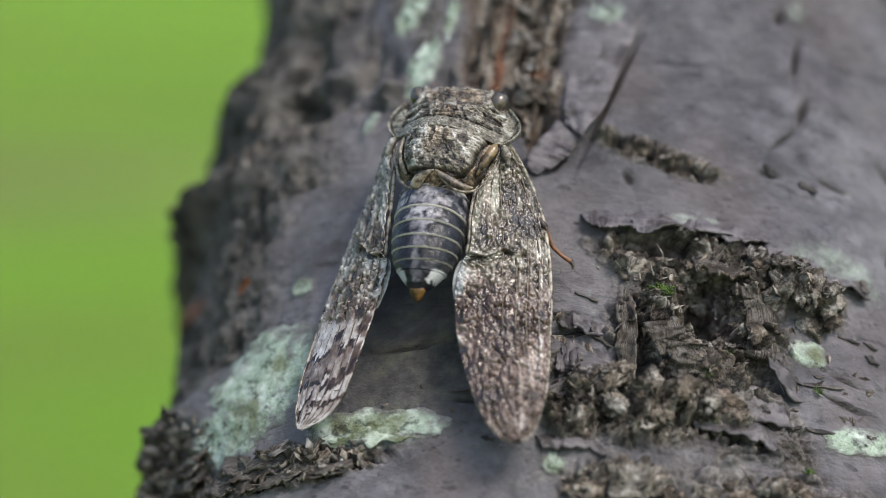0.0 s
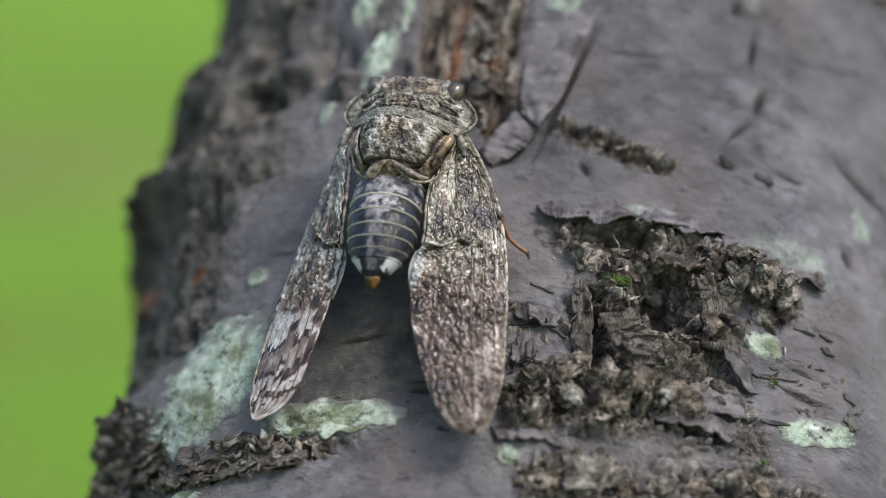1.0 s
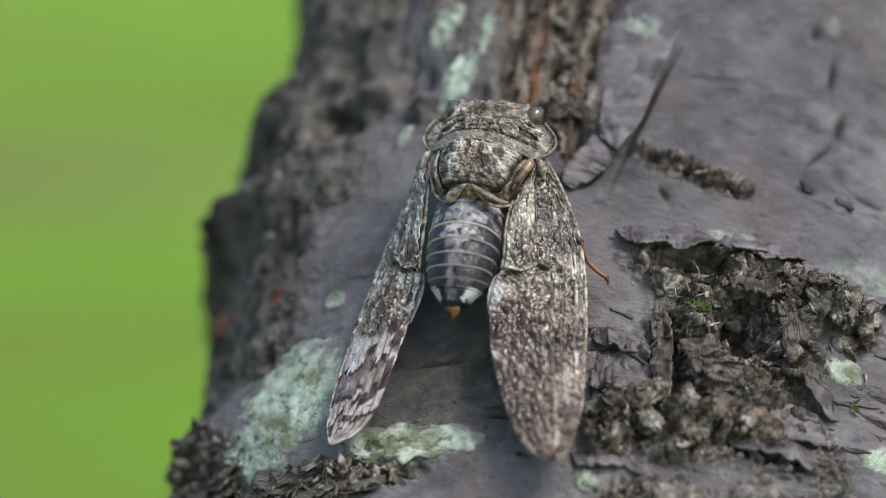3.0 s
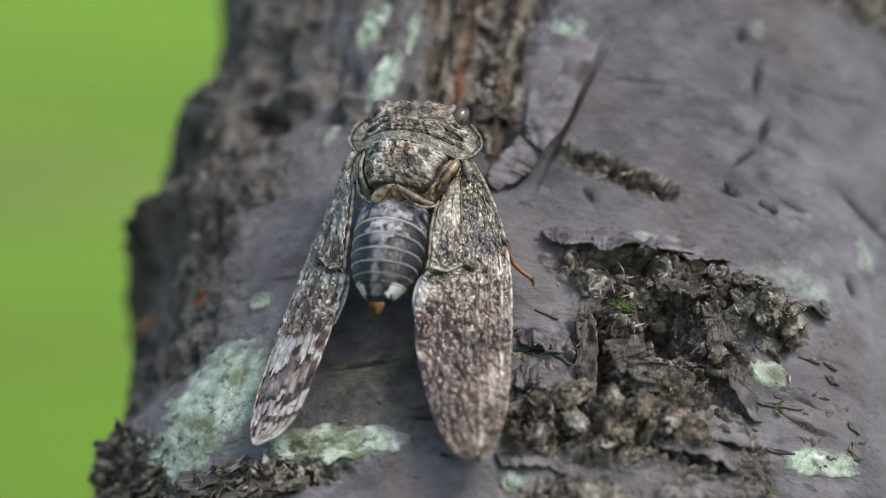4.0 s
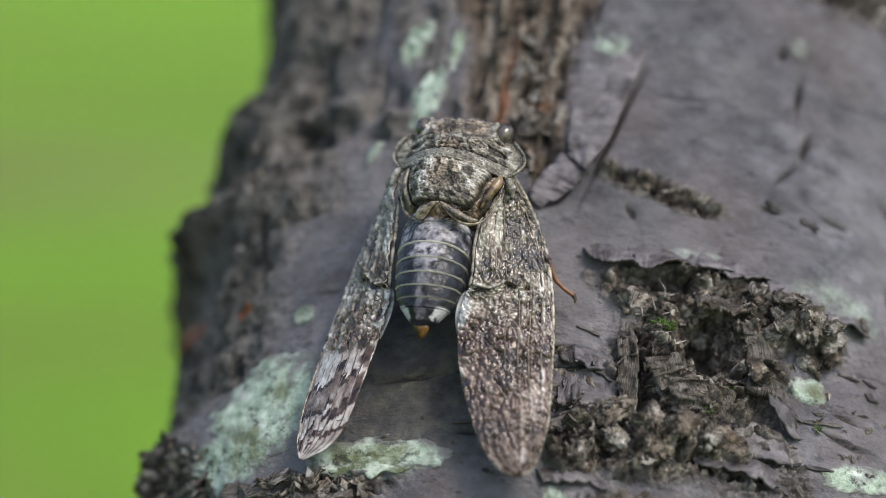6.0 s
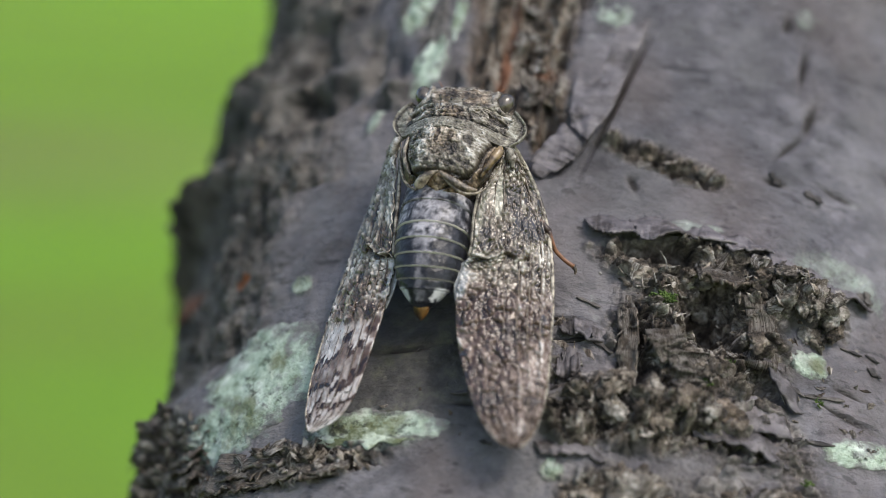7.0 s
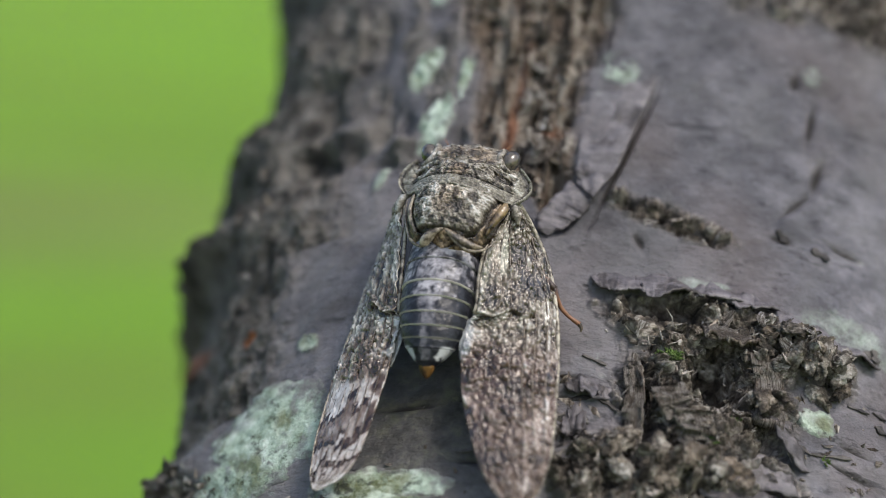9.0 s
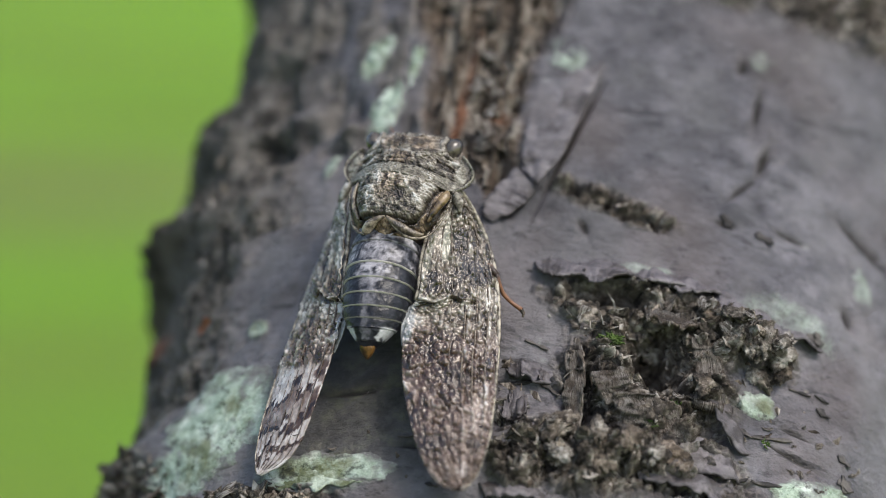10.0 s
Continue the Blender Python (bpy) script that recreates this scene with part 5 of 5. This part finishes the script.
        v = v + 0.02 * fbm(v, 0.05, 3, 375)[:, None]
        turned(mesh_object("wing_root", v * CM, f, M_CUT, cicada, "knobbly pale and dark wing base", attrs=plain_marks(v, v[:, 0])))


def cell_noise(x, y, seed):
    """Uneven cells: how deep inside a cell a point lies, and the cell's own random number."""
    ix, iy = np.floor(x).astype(np.int64), np.floor(y).astype(np.int64)
    f1, f2, tag = np.full(x.shape, 9.0), np.full(x.shape, 9.0), np.zeros(x.shape)
    for dx in (-1, 0, 1):
        for dy in (-1, 0, 1):
            jx, jy = ix + dx, iy + dy
            d = np.hypot(jx + lattice(jx, jy, jx * 0, seed) - x, jy + lattice(jx, jy, jx * 0 + 1, seed) - y)
            nearer = d < f1
            f2 = np.where(nearer, f1, np.minimum(f2, d))
            tag = np.where(nearer, lattice(jx, jy, jx * 0 + 2, seed), tag)
            f1 = np.where(nearer, d, f1)
    return f2 - f1, tag


# long veins: chord at the base and at the tip, where each begins and ends
LONG_VEINS = {1: [(0.28, 0.30, 0.02, 0.40), (0.40, 0.60, 0.02, 0.62), (0.56, 0.74, 0.04, 0.74), (0.70, 0.83, 0.10, 0.97), (0.86, 0.93, 0.04, 0.97)],
              2: [(0.32, 0.34, 0.02, 0.38), (0.14, 0.10, 0.38, 0.95), (0.30, 0.24, 0.30, 0.96), (0.44, 0.38, 0.04, 0.97), (0.56, 0.52, 0.10, 0.97), (0.68, 0.66, 0.04, 0.97), (0.80, 0.80, 0.10, 0.97), (0.90, 0.92, 0.04, 0.96)]}
# marks of the membrane: span, chord, half span, half chord, strength
DARK_MARKS = {1: [(0.275, 0.56, 0.03, 0.09, 1.0), (0.290, 0.76, 0.042, 0.26, 1.0), (0.51, 0.05, 0.018, 0.05, 1.0), (0.60, 0.06, 0.02, 0.05, 0.9), (0.70, 0.07, 0.015, 0.04, 0.9), (0.785, 0.84, 0.014, 0.12, 1.0), (0.93, 0.80, 0.02, 0.12, 0.7), (0.285, 0.66, 0.04, 0.07, 1.0), (0.31, 0.14, 0.03, 0.10, 0.9), (0.45, 0.83, 0.022, 0.035, 0.9), (0.56, 0.90, 0.035, 0.035, 1.0), (0.725, 0.90, 0.010, 0.06, 1.0), (0.33, 0.09, 0.025, 0.06, 0.8), (0.30, 0.20, 0.018, 0.07, 0.8),
                  (0.21, 0.50, 0.05, 0.03, 0.7), (0.10, 0.55, 0.03, 0.08, 0.8), (0.60, 0.62, 0.015, 0.12, 0.6), (0.385, 0.14, 0.012, 0.12, 0.8), (0.50, 0.68, 0.05, 0.015, 0.5), (0.86, 0.62, 0.05, 0.03, 0.8), (0.70, 0.22, 0.02, 0.06, 0.5), (0.78, 0.80, 0.03, 0.03, 0.5)],
              2: [(0.93, 0.90, 0.03, 0.05, 1.0), (0.50, 0.08, 0.03, 0.07, 0.8), (0.62, 0.08, 0.03, 0.08, 0.7), (0.70, 0.06, 0.03, 0.06, 0.7), (0.28, 0.92, 0.02, 0.07, 0.7), (0.55, 0.97, 0.025, 0.03, 1.0), (0.385, 0.26, 0.014, 0.10, 1.0), (0.30, 0.16, 0.03, 0.10, 0.5), (0.45, 0.5, 0.05, 0.03, 0.5), (0.58, 0.17, 0.03, 0.05, 0.7), (0.595, 0.5, 0.012, 0.10, 0.6), (0.47, 0.93, 0.03, 0.05, 0.6), (0.16, 0.7, 0.05, 0.05, 0.6)]}
LIGHT_MARKS = {1: [(0.14, 0.22, 0.08, 0.12, 0.35), (0.385, 0.04, 0.012, 0.05, 1.0), (0.22, 0.66, 0.03, 0.05, 0.7), (0.43, 0.88, 0.03, 0.03, 0.9), (0.20, 0.86, 0.03, 0.06, 0.8), (0.36, 0.86, 0.05, 0.03, 1.0), (0.65, 0.88, 0.06, 0.05, 0.8), (0.80, 0.70, 0.05, 0.10, 0.6), (0.44, 0.55, 0.06, 0.05, 0.5), (0.35, 0.06, 0.012, 0.06, 0.9), (0.53, 0.66, 0.06, 0.03, 0.4)],
               2: [(0.62, 0.85, 0.05, 0.12, 0.6), (0.44, 0.76, 0.03, 0.06, 0.6), (0.24, 0.08, 0.12, 0.05, 0.5)]}
GREEN_MARKS = {1: [(0.20, 0.30, 0.06, 0.09, 0.5), (0.24, 0.06, 0.09, 0.05, 0.3)], 2: [(0.23, 0.20, 0.05, 0.10, 0.4), (0.52, 0.62, 0.045, 0.05, 0.5)]}


def wing_pattern(side, s, c):
    """Relief (cm), pigment and painted glints of a forewing over its span and chord."""
    sh = np.shape(s)
    s, c = np.ravel(s), np.ravel(c)
    q = np.stack([s * 2.7, c * 0.75, 0 * s + side], -1)
    wx, wy = fbm(q, 0.10, 3, 200 + side), fbm(q, 0.10, 3, 210 + side)
    inside, tag = cell_noise((q[:, 0] + 0.05 * wx) / 0.098, (q[:, 1] + 0.05 * wy) / 0.092, 7 + side)
    rag = inside + 0.12 * fbm(q, 0.05, 3, 250 + side)
    isle = sstep(rag, 0.0, 0.5)
    ring = np.exp(-((rag - 0.24) / 0.11) ** 2) + 0.35 * sstep(rag, 0.45, 0.6)
    n1, n2, n3 = fbm(q, 0.18, 3, 220 + side), fbm(q, 0.055, 4, 230 + side, 0.6), fbm(q * [0.45, 1, 1], 0.035, 3, 240 + side)

    def marks(rows):
        out = 0 * s
        for ms, mc, rs, rc, a in rows:
            out = np.maximum(out, a * (1 - sstep(np.hypot((s - ms) / rs, (c - mc) / rc) + 0.5 * n2, 0.7, 1.25)))
        return out
    far = sstep(s + 0.05 * n1, 0.40, 0.56) * (1.0 if side == 1 else 0.6)
    fold = 0.380 - 0.022 * np.sin(c * math.pi / 0.40) ** 2 * -1 - 0.022 + 0.003 * n2
    clavus = sstep(fold - s, -0.004, 0.004) * sstep(0.74 - c, 0.0, 0.05)
    ridge = np.exp(-((s - fold + 0.008) / 0.006) ** 2) * sstep(0.62 - c, 0.0, 0.3)
    n0 = fbm(q, 0.42, 3, 260 + side)
    tiny, tint = cell_noise((q[:, 0] + 0.02 * wx) / 0.046, (q[:, 1] + 0.02 * wy) / 0.040, 27 + side)
    grain = sstep(tiny, 0.05, 0.45)
    near_tone = (0.31 if side == 1 else 0.46) + 0.50 * n2 + 0.34 * n1 + 0.42 * n0 + 0.30 * n3 + 0.20 * (grain * tint - 0.25)
    far_tone = 0.12 + 0.46 * ring * (0.15 + 0.85 * tag) + 0.32 * n1 + 0.36 * n0 + 0.24 * n2 + 0.10 * n3
    tone = near_tone * (1 - far) + far_tone * far
    tone = tone + 0.45 * marks(LIGHT_MARKS[side]) * (1 - 0.4 * np.abs(n3)) + 0.16 * ridge
    relief = (0.030 * isle + 0.030 * ring) * (0.35 + 0.65 * tag) * (0.35 + 0.65 * far) + 0.016 * grain * (0.3 + 0.7 * tint) * (1 - 0.6 * far) + 0.020 * n2 + 0.009 * n3 + 0.020 * ridge + 0.030 * clavus
    white = sstep(0.09 + 0.08 * n2 - c, 0.0, 0.06) * sstep(s, 0.385, 0.40) * sstep(0.55 + 0.02 * n2 - s, 0.0, 0.03) * 0.6
    if side == 1:
        # smooth olive field near the hinge
        plain = marks([(0.15, 0.20, 0.10, 0.16, 0.85), (0.22, 0.30, 0.06, 0.10, 0.8)])
        tone, relief = tone * (1 - plain) + plain * (0.50 + 0.20 * n1 + 0.10 * n3), relief * (1 - 0.7 * plain)
        # finely netted lilac-grey field beside the front edge, and a silvery patch near the tip
        net = marks([(0.69, 0.86, 0.075, 0.13, 1.0), (0.885, 0.68, 0.04, 0.16, 0.8)])
        tone = tone * (1 - net) + net * (0.34 + 0.40 * grain * (0.5 + 0.5 * tint) + 0.15 * n1)
        relief = relief * (1 - 0.6 * net) + 0.010 * net * grain
        # beaded veins beside the front edge
        for c0, c1 in ((0.62, 0.68), (0.74, 0.80), (0.86, 0.92)):
            line = np.exp(-((c - c0 - (c1 - c0) * s - 0.01 * n1) / 0.016) ** 2) * sstep(s, 0.22, 0.34) * sstep(0.80 - s, 0.0, 0.06)
            beads = line * (0.35 + 0.65 * np.sin(s * 2.7 / 0.05 * math.pi + 9 * c0 + 2 * n1) ** 2)
            tone, relief = tone + 0.34 * beads * (1 - 0.3 * far), relief + 0.016 * beads
        pale = sstep(s, 0.80, 0.92)
        tone = tone + 0.18 * pale + 0.10 * pale * n1
    if side == 2:
        # clear outer half with dark stepped bands
        clear = sstep(s + 0.02 * n1, 0.55, 0.62)
        cell = np.floor(c * 7.1 + 0.3).astype(np.int64)
        off = 0.050 * (lattice(cell, cell * 0, cell * 0, 5) - 0.5) + 0.030 * n2 + 0.02 * n1
        top, bot = 0.662 + 0.04 * c ** 3 + off, 0.728 + 0.065 * c + off
        d = np.minimum(np.abs(s - top), np.abs(s - bot))
        dark = (1 - sstep(d, 0.007, 0.013)) * sstep(c, 0.10, 0.16) + 0.42 * ((s > top) & (s < bot)) * (c > 0.13)
        off = 0.060 * (lattice(cell, cell * 0, cell * 0, 8) - 0.5) + 0.034 * n2 + 0.02 * n1
        dark = np.maximum(dark, 1 - sstep(np.abs(s - 0.735 - 0.20 * c - off), 0.010, 0.020))
        dark = np.maximum(dark, 0.75 * (1 - sstep(np.abs(s - 0.845 - 0.09 * c - off), 0.008, 0.017)) * sstep(0.75 - c, 0.0, 0.1))
        dark = np.maximum(dark, 0.6 * (1 - sstep(np.abs(s - 0.655 + 0.10 * c - off), 0.006, 0.014)) * sstep(0.22 - c, 0.0, 0.06))
        far = np.maximum(far, clear)
        plain = 0.79 + 0.22 * n1 + 0.18 * n2 + 0.10 * n3
        tone = tone * (1 - clear) + clear * (plain - 0.74 * np.clip(dark, 0, 1))
        relief = relief * (1 - 0.78 * clear)
    dark = marks(DARK_MARKS[side])
    # tiny pale cells paint glints into the tone, on the dark bands too
    glint = sstep(tiny, 0.22, 0.5) * sstep(tint, 0.72, 0.9)
    tone = np.maximum(tone, 0) * (1 - 0.96 * dark) + 0.22 * glint * (1 - 0.5 * far if side == 1 else 0.5 - 0.4 * far)
    lift = 0.05 * np.sin(math.pi * np.clip(c, 0, 1)) * np.sin(math.pi * np.clip(s, 0, 1)) + relief * sstep(s, 0.0, 0.06)
    return {"lift": lift.reshape(sh), "tone": np.clip(tone, 0, 1), "far": far, "green": marks(GREEN_MARKS[side]) * (1 - dark), "white": np.clip(white, 0, 1)}


def vein_net(edge_a, edge_b, lift, side):
    """Long veins and cross veins over a wing, as thin tubes."""
    a, b = spline(edge_a, 61), spline(edge_b, 61)

    def at(s, c):
        k = s * 60
        i = min(int(k), 59)
        f = k - i
        pa, pb = a[i] * (1 - f) + a[i + 1] * f, b[i] * (1 - f) + b[i + 1] * f
        p = pa * (1 - c) + pb * c
        return p + np.array([0, 0, float(lift(np.array([[s]]), np.array([[c]]))[0, 0]) + 0.003])
    rng = np.random.RandomState(5 + side)
    pieces, rows = [], LONG_VEINS[side]
    for c0, c1, s0, s1 in rows:
        r = 0.010 if side == 1 else 0.007
        pts = [at(s, c0 + (c1 - c0) * s + 0.008 * math.sin(19 * s + 9 * c0)) for s in np.linspace(s0, s1, 34)]
        pieces.append(tube_arrays(np.array(pts), [r, r * 0.8, r * 0.5], 5))
    rows = sorted(rows, key=lambda r: r[0])
    for one, two in zip(rows, rows[1:]):
        lo, hi = max(one[2], two[2]) + 0.05, min(one[3], two[3]) - 0.02
        s = lo + rng.uniform(0, 0.06)
        while s < hi:
            e = s + rng.uniform(-0.015, 0.015)
            ca, cb = one[0] + (one[1] - one[0]) * s, two[0] + (two[1] - two[0]) * e
            pieces.append(tube_arrays(np.array([at(s, ca), at((s + e) / 2 + 0.004, (ca + cb) / 2), at(e, cb)]), [0.005, 0.004], 4))
            s += rng.uniform(0.10, 0.22)
    return join_arrays(pieces)


def build_wing(cicada, side, inner, costa, hinge, label):
    """A forewing, its space at the hinge."""
    o = np.array(hinge)
    inner, costa = np.array(inner) - o, np.array(costa) - o

    def lift(s, c):
        return wing_pattern(side, s, c)["lift"]
    v, f, s, c = sheet_arrays(inner, costa, 300, 96, lift, 0.012)
    paint = wing_pattern(side, s, c)
    del paint["lift"]
    wing = mesh_object("forewing", v * CM, f, M_WING, cicada, label, attrs=paint)
    wing.location = o * CM
    v, f = vein_net(inner, costa, lift, side)
    tagged(mesh_object("vein_network", v * CM, f, M_DARKVEIN if side == 1 else M_THINVEIN, wing, "fine raised brown veins"), kind="stuff")
    c = spline(costa, 50)
    v, f = tube_arrays(c + [0, 0, 0.006], [0.018, 0.020, 0.015, 0.008, 0.004], 8)
    mesh_object("front_vein", v * CM, f, M_VEIN, wing, "pale yellowish front edge vein")
    i = spline(inner, 50)
    v, f = tube_arrays(i[:19] + [0, 0, 0.004], [0.012, 0.017, 0.016], 8)
    mesh_object("hind_vein", v * CM, f, M_VEIN, wing)
    # edge of the folded hindwing under the inner margin
    a, b = spline(inner, 101)[37:58], spline(costa, 101)[37:58]
    t = np.linspace(0, 1, 21)[:, None]
    across = (b - a) / np.linalg.norm(b - a, axis=1, keepdims=True)
    sheet("hindwing", a + across * 0.05 - [0, 0, 0.02], a - across * 0.045 * np.sin(math.pi * t ** 0.7) - [0, 0, 0.03], 21, 8, M_PALE, wing, None, 0.01, "pale translucent hindwing edge", False)
    return wing


R_INNER = [(0.44, -0.06, 0.66), (0.37, -0.22, 0.64), (0.285, -0.44, 0.61), (0.255, -0.70, 0.57), (0.265, -0.98, 0.52), (0.215, -1.10, 0.47), (0.185, -1.30, 0.44), (0.205, -1.50, 0.42), (0.255, -1.74, 0.40), (0.365, -2.05, 0.38), (0.51, -2.36, 0.35), (0.655, -2.545, 0.31), (0.80, -2.61, 0.28)]
R_COSTA = [(0.47, -0.03, 0.62), (0.55, -0.12, 0.45), (0.645, -0.27, 0.31), (0.745, -0.50, 0.24), (0.825, -0.77, 0.20), (0.885, -1.05, 0.20), (0.925, -1.32, 0.20), (0.96, -1.62, 0.21), (0.985, -1.90, 0.22), (1.0, -2.10, 0.23), (0.985, -2.29, 0.24), (0.955, -2.46, 0.25), (0.885, -2.595, 0.27)]
L_INNER = [(-0.50, 0.0, 0.64), (-0.45, -0.22, 0.60), (-0.425, -0.44, 0.56), (-0.41, -0.70, 0.52), (-0.39, -0.98, 0.48), (-0.37, -1.10, 0.44), (-0.375, -1.30, 0.41), (-0.40, -1.50, 0.38), (-0.44, -1.74, 0.35), (-0.49, -2.03, 0.31), (-0.55, -2.26, 0.27), (-0.66, -2.42, 0.23), (-0.85, -2.52, 0.18)]
L_COSTA = [(-0.52, 0.02, 0.60), (-0.61, 0.02, 0.42), (-0.69, -0.12, 0.26), (-0.76, -0.38, 0.18), (-0.82, -0.68, 0.15), (-0.87, -1.0, 0.13), (-0.91, -1.28, 0.12), (-0.945, -1.55, 0.11), (-0.965, -1.80, 0.11), (-0.975, -2.02, 0.12), (-0.965, -2.22, 0.13), (-0.94, -2.38, 0.15), (-0.895, -2.50, 0.17)]


def build_cicada():
    cicada = new("cicada")
    cicada.matrix_world = CICADA
    tagged(cicada, "mottled grey-brown cicada with half-spread wings resting on bark", "cicada")
    build_thorax(cicada)
    ab = build_abdomen(cicada)
    right = build_wing(cicada, 1, R_INNER, R_COSTA, (0.45, -0.05, 0.62), "mottled brown and grey forewing held half open")
    left = build_wing(cicada, 2, L_INNER, L_COSTA, (-0.50, 0.0, 0.62), "mottled brown and grey forewing seen almost edge-on")
    # the hind leg that shows beside the wing
    leg = tube("hind_leg", [(0.45, -0.36, 0.30), (0.62, -0.46, 0.26), (0.80, -0.62, 0.235)], [0.045, 0.04, 0.026], M_LEG, cicada, "slender orange-brown leg", 10, 8)
    tube("shin", [(0.795, -0.615, 0.24), (0.825, -0.69, 0.185), (0.85, -0.735, 0.13), (0.92, -0.785, 0.075), (0.995, -0.82, 0.03)], [0.020, 0.017, 0.019, 0.018, 0.021], M_LEG, leg, "", 18, 8)
    tube("foot", [(0.99, -0.818, 0.035), (1.01, -0.845, 0.015), (1.008, -0.875, 0.0)], [0.020, 0.015, 0.008], M_DARKVEIN, leg, "dark foot", 8, 6)
    return cicada, ab, left


M_PALE = simple_material("pale_membrane", (0.13, 0.13, 0.12), (0.42, 0.44, 0.44), 500, 0.25)

build_ground()
trunk = build_trunk()
build_plates(trunk)
cicada, abdomen, left_wing = build_cicada()
build_lichen()
build_moss(trunk)
build_crumbs(trunk)
build_flakes(trunk)
build_chunks(trunk)
build_slivers(trunk)


# ---- movement ----
def motions():
    # the abdomen pumps: 1 is tucked up, 0 stretched out
    pump = [(0, 0.89), (0.5, 0.89), (1, 1.0), (1.5, 1.0), (2, 0.97), (2.2, 1.05), (3.3, 0.66), (3.5, 1.17), (4, 0.97), (4.5, 0.57), (5, 0.83), (5.5, 0.86), (5.7, 0.69),
            (6.8, 0.51), (7, 0.03), (7.5, 0.0), (8, 0.14), (8.5, -0.17), (9, -0.03), (9.5, 0.23), (10, 0.29)]
    hinge = pose(0, -0.5 * CM, 0.5 * CM)
    walk(abdomen, [(t, pose(0, 0.08 * CM * d, 0) @ hinge @ pose(0, 0, 0, -10 * d) @ hinge.inverted()) for t, d in pump])
    # the near-vertical wing closes a little
    out = [(0, 1.0), (2.2, 1.0), (3.3, 1.12), (5.7, 1.15), (6.8, 0.0), (10, 0.0)]
    walk(left_wing, [(t, pose(-0.50 * CM, 0, 0.62 * CM, 0, 0, -2.7 * d)) for t, d in out])


motions()
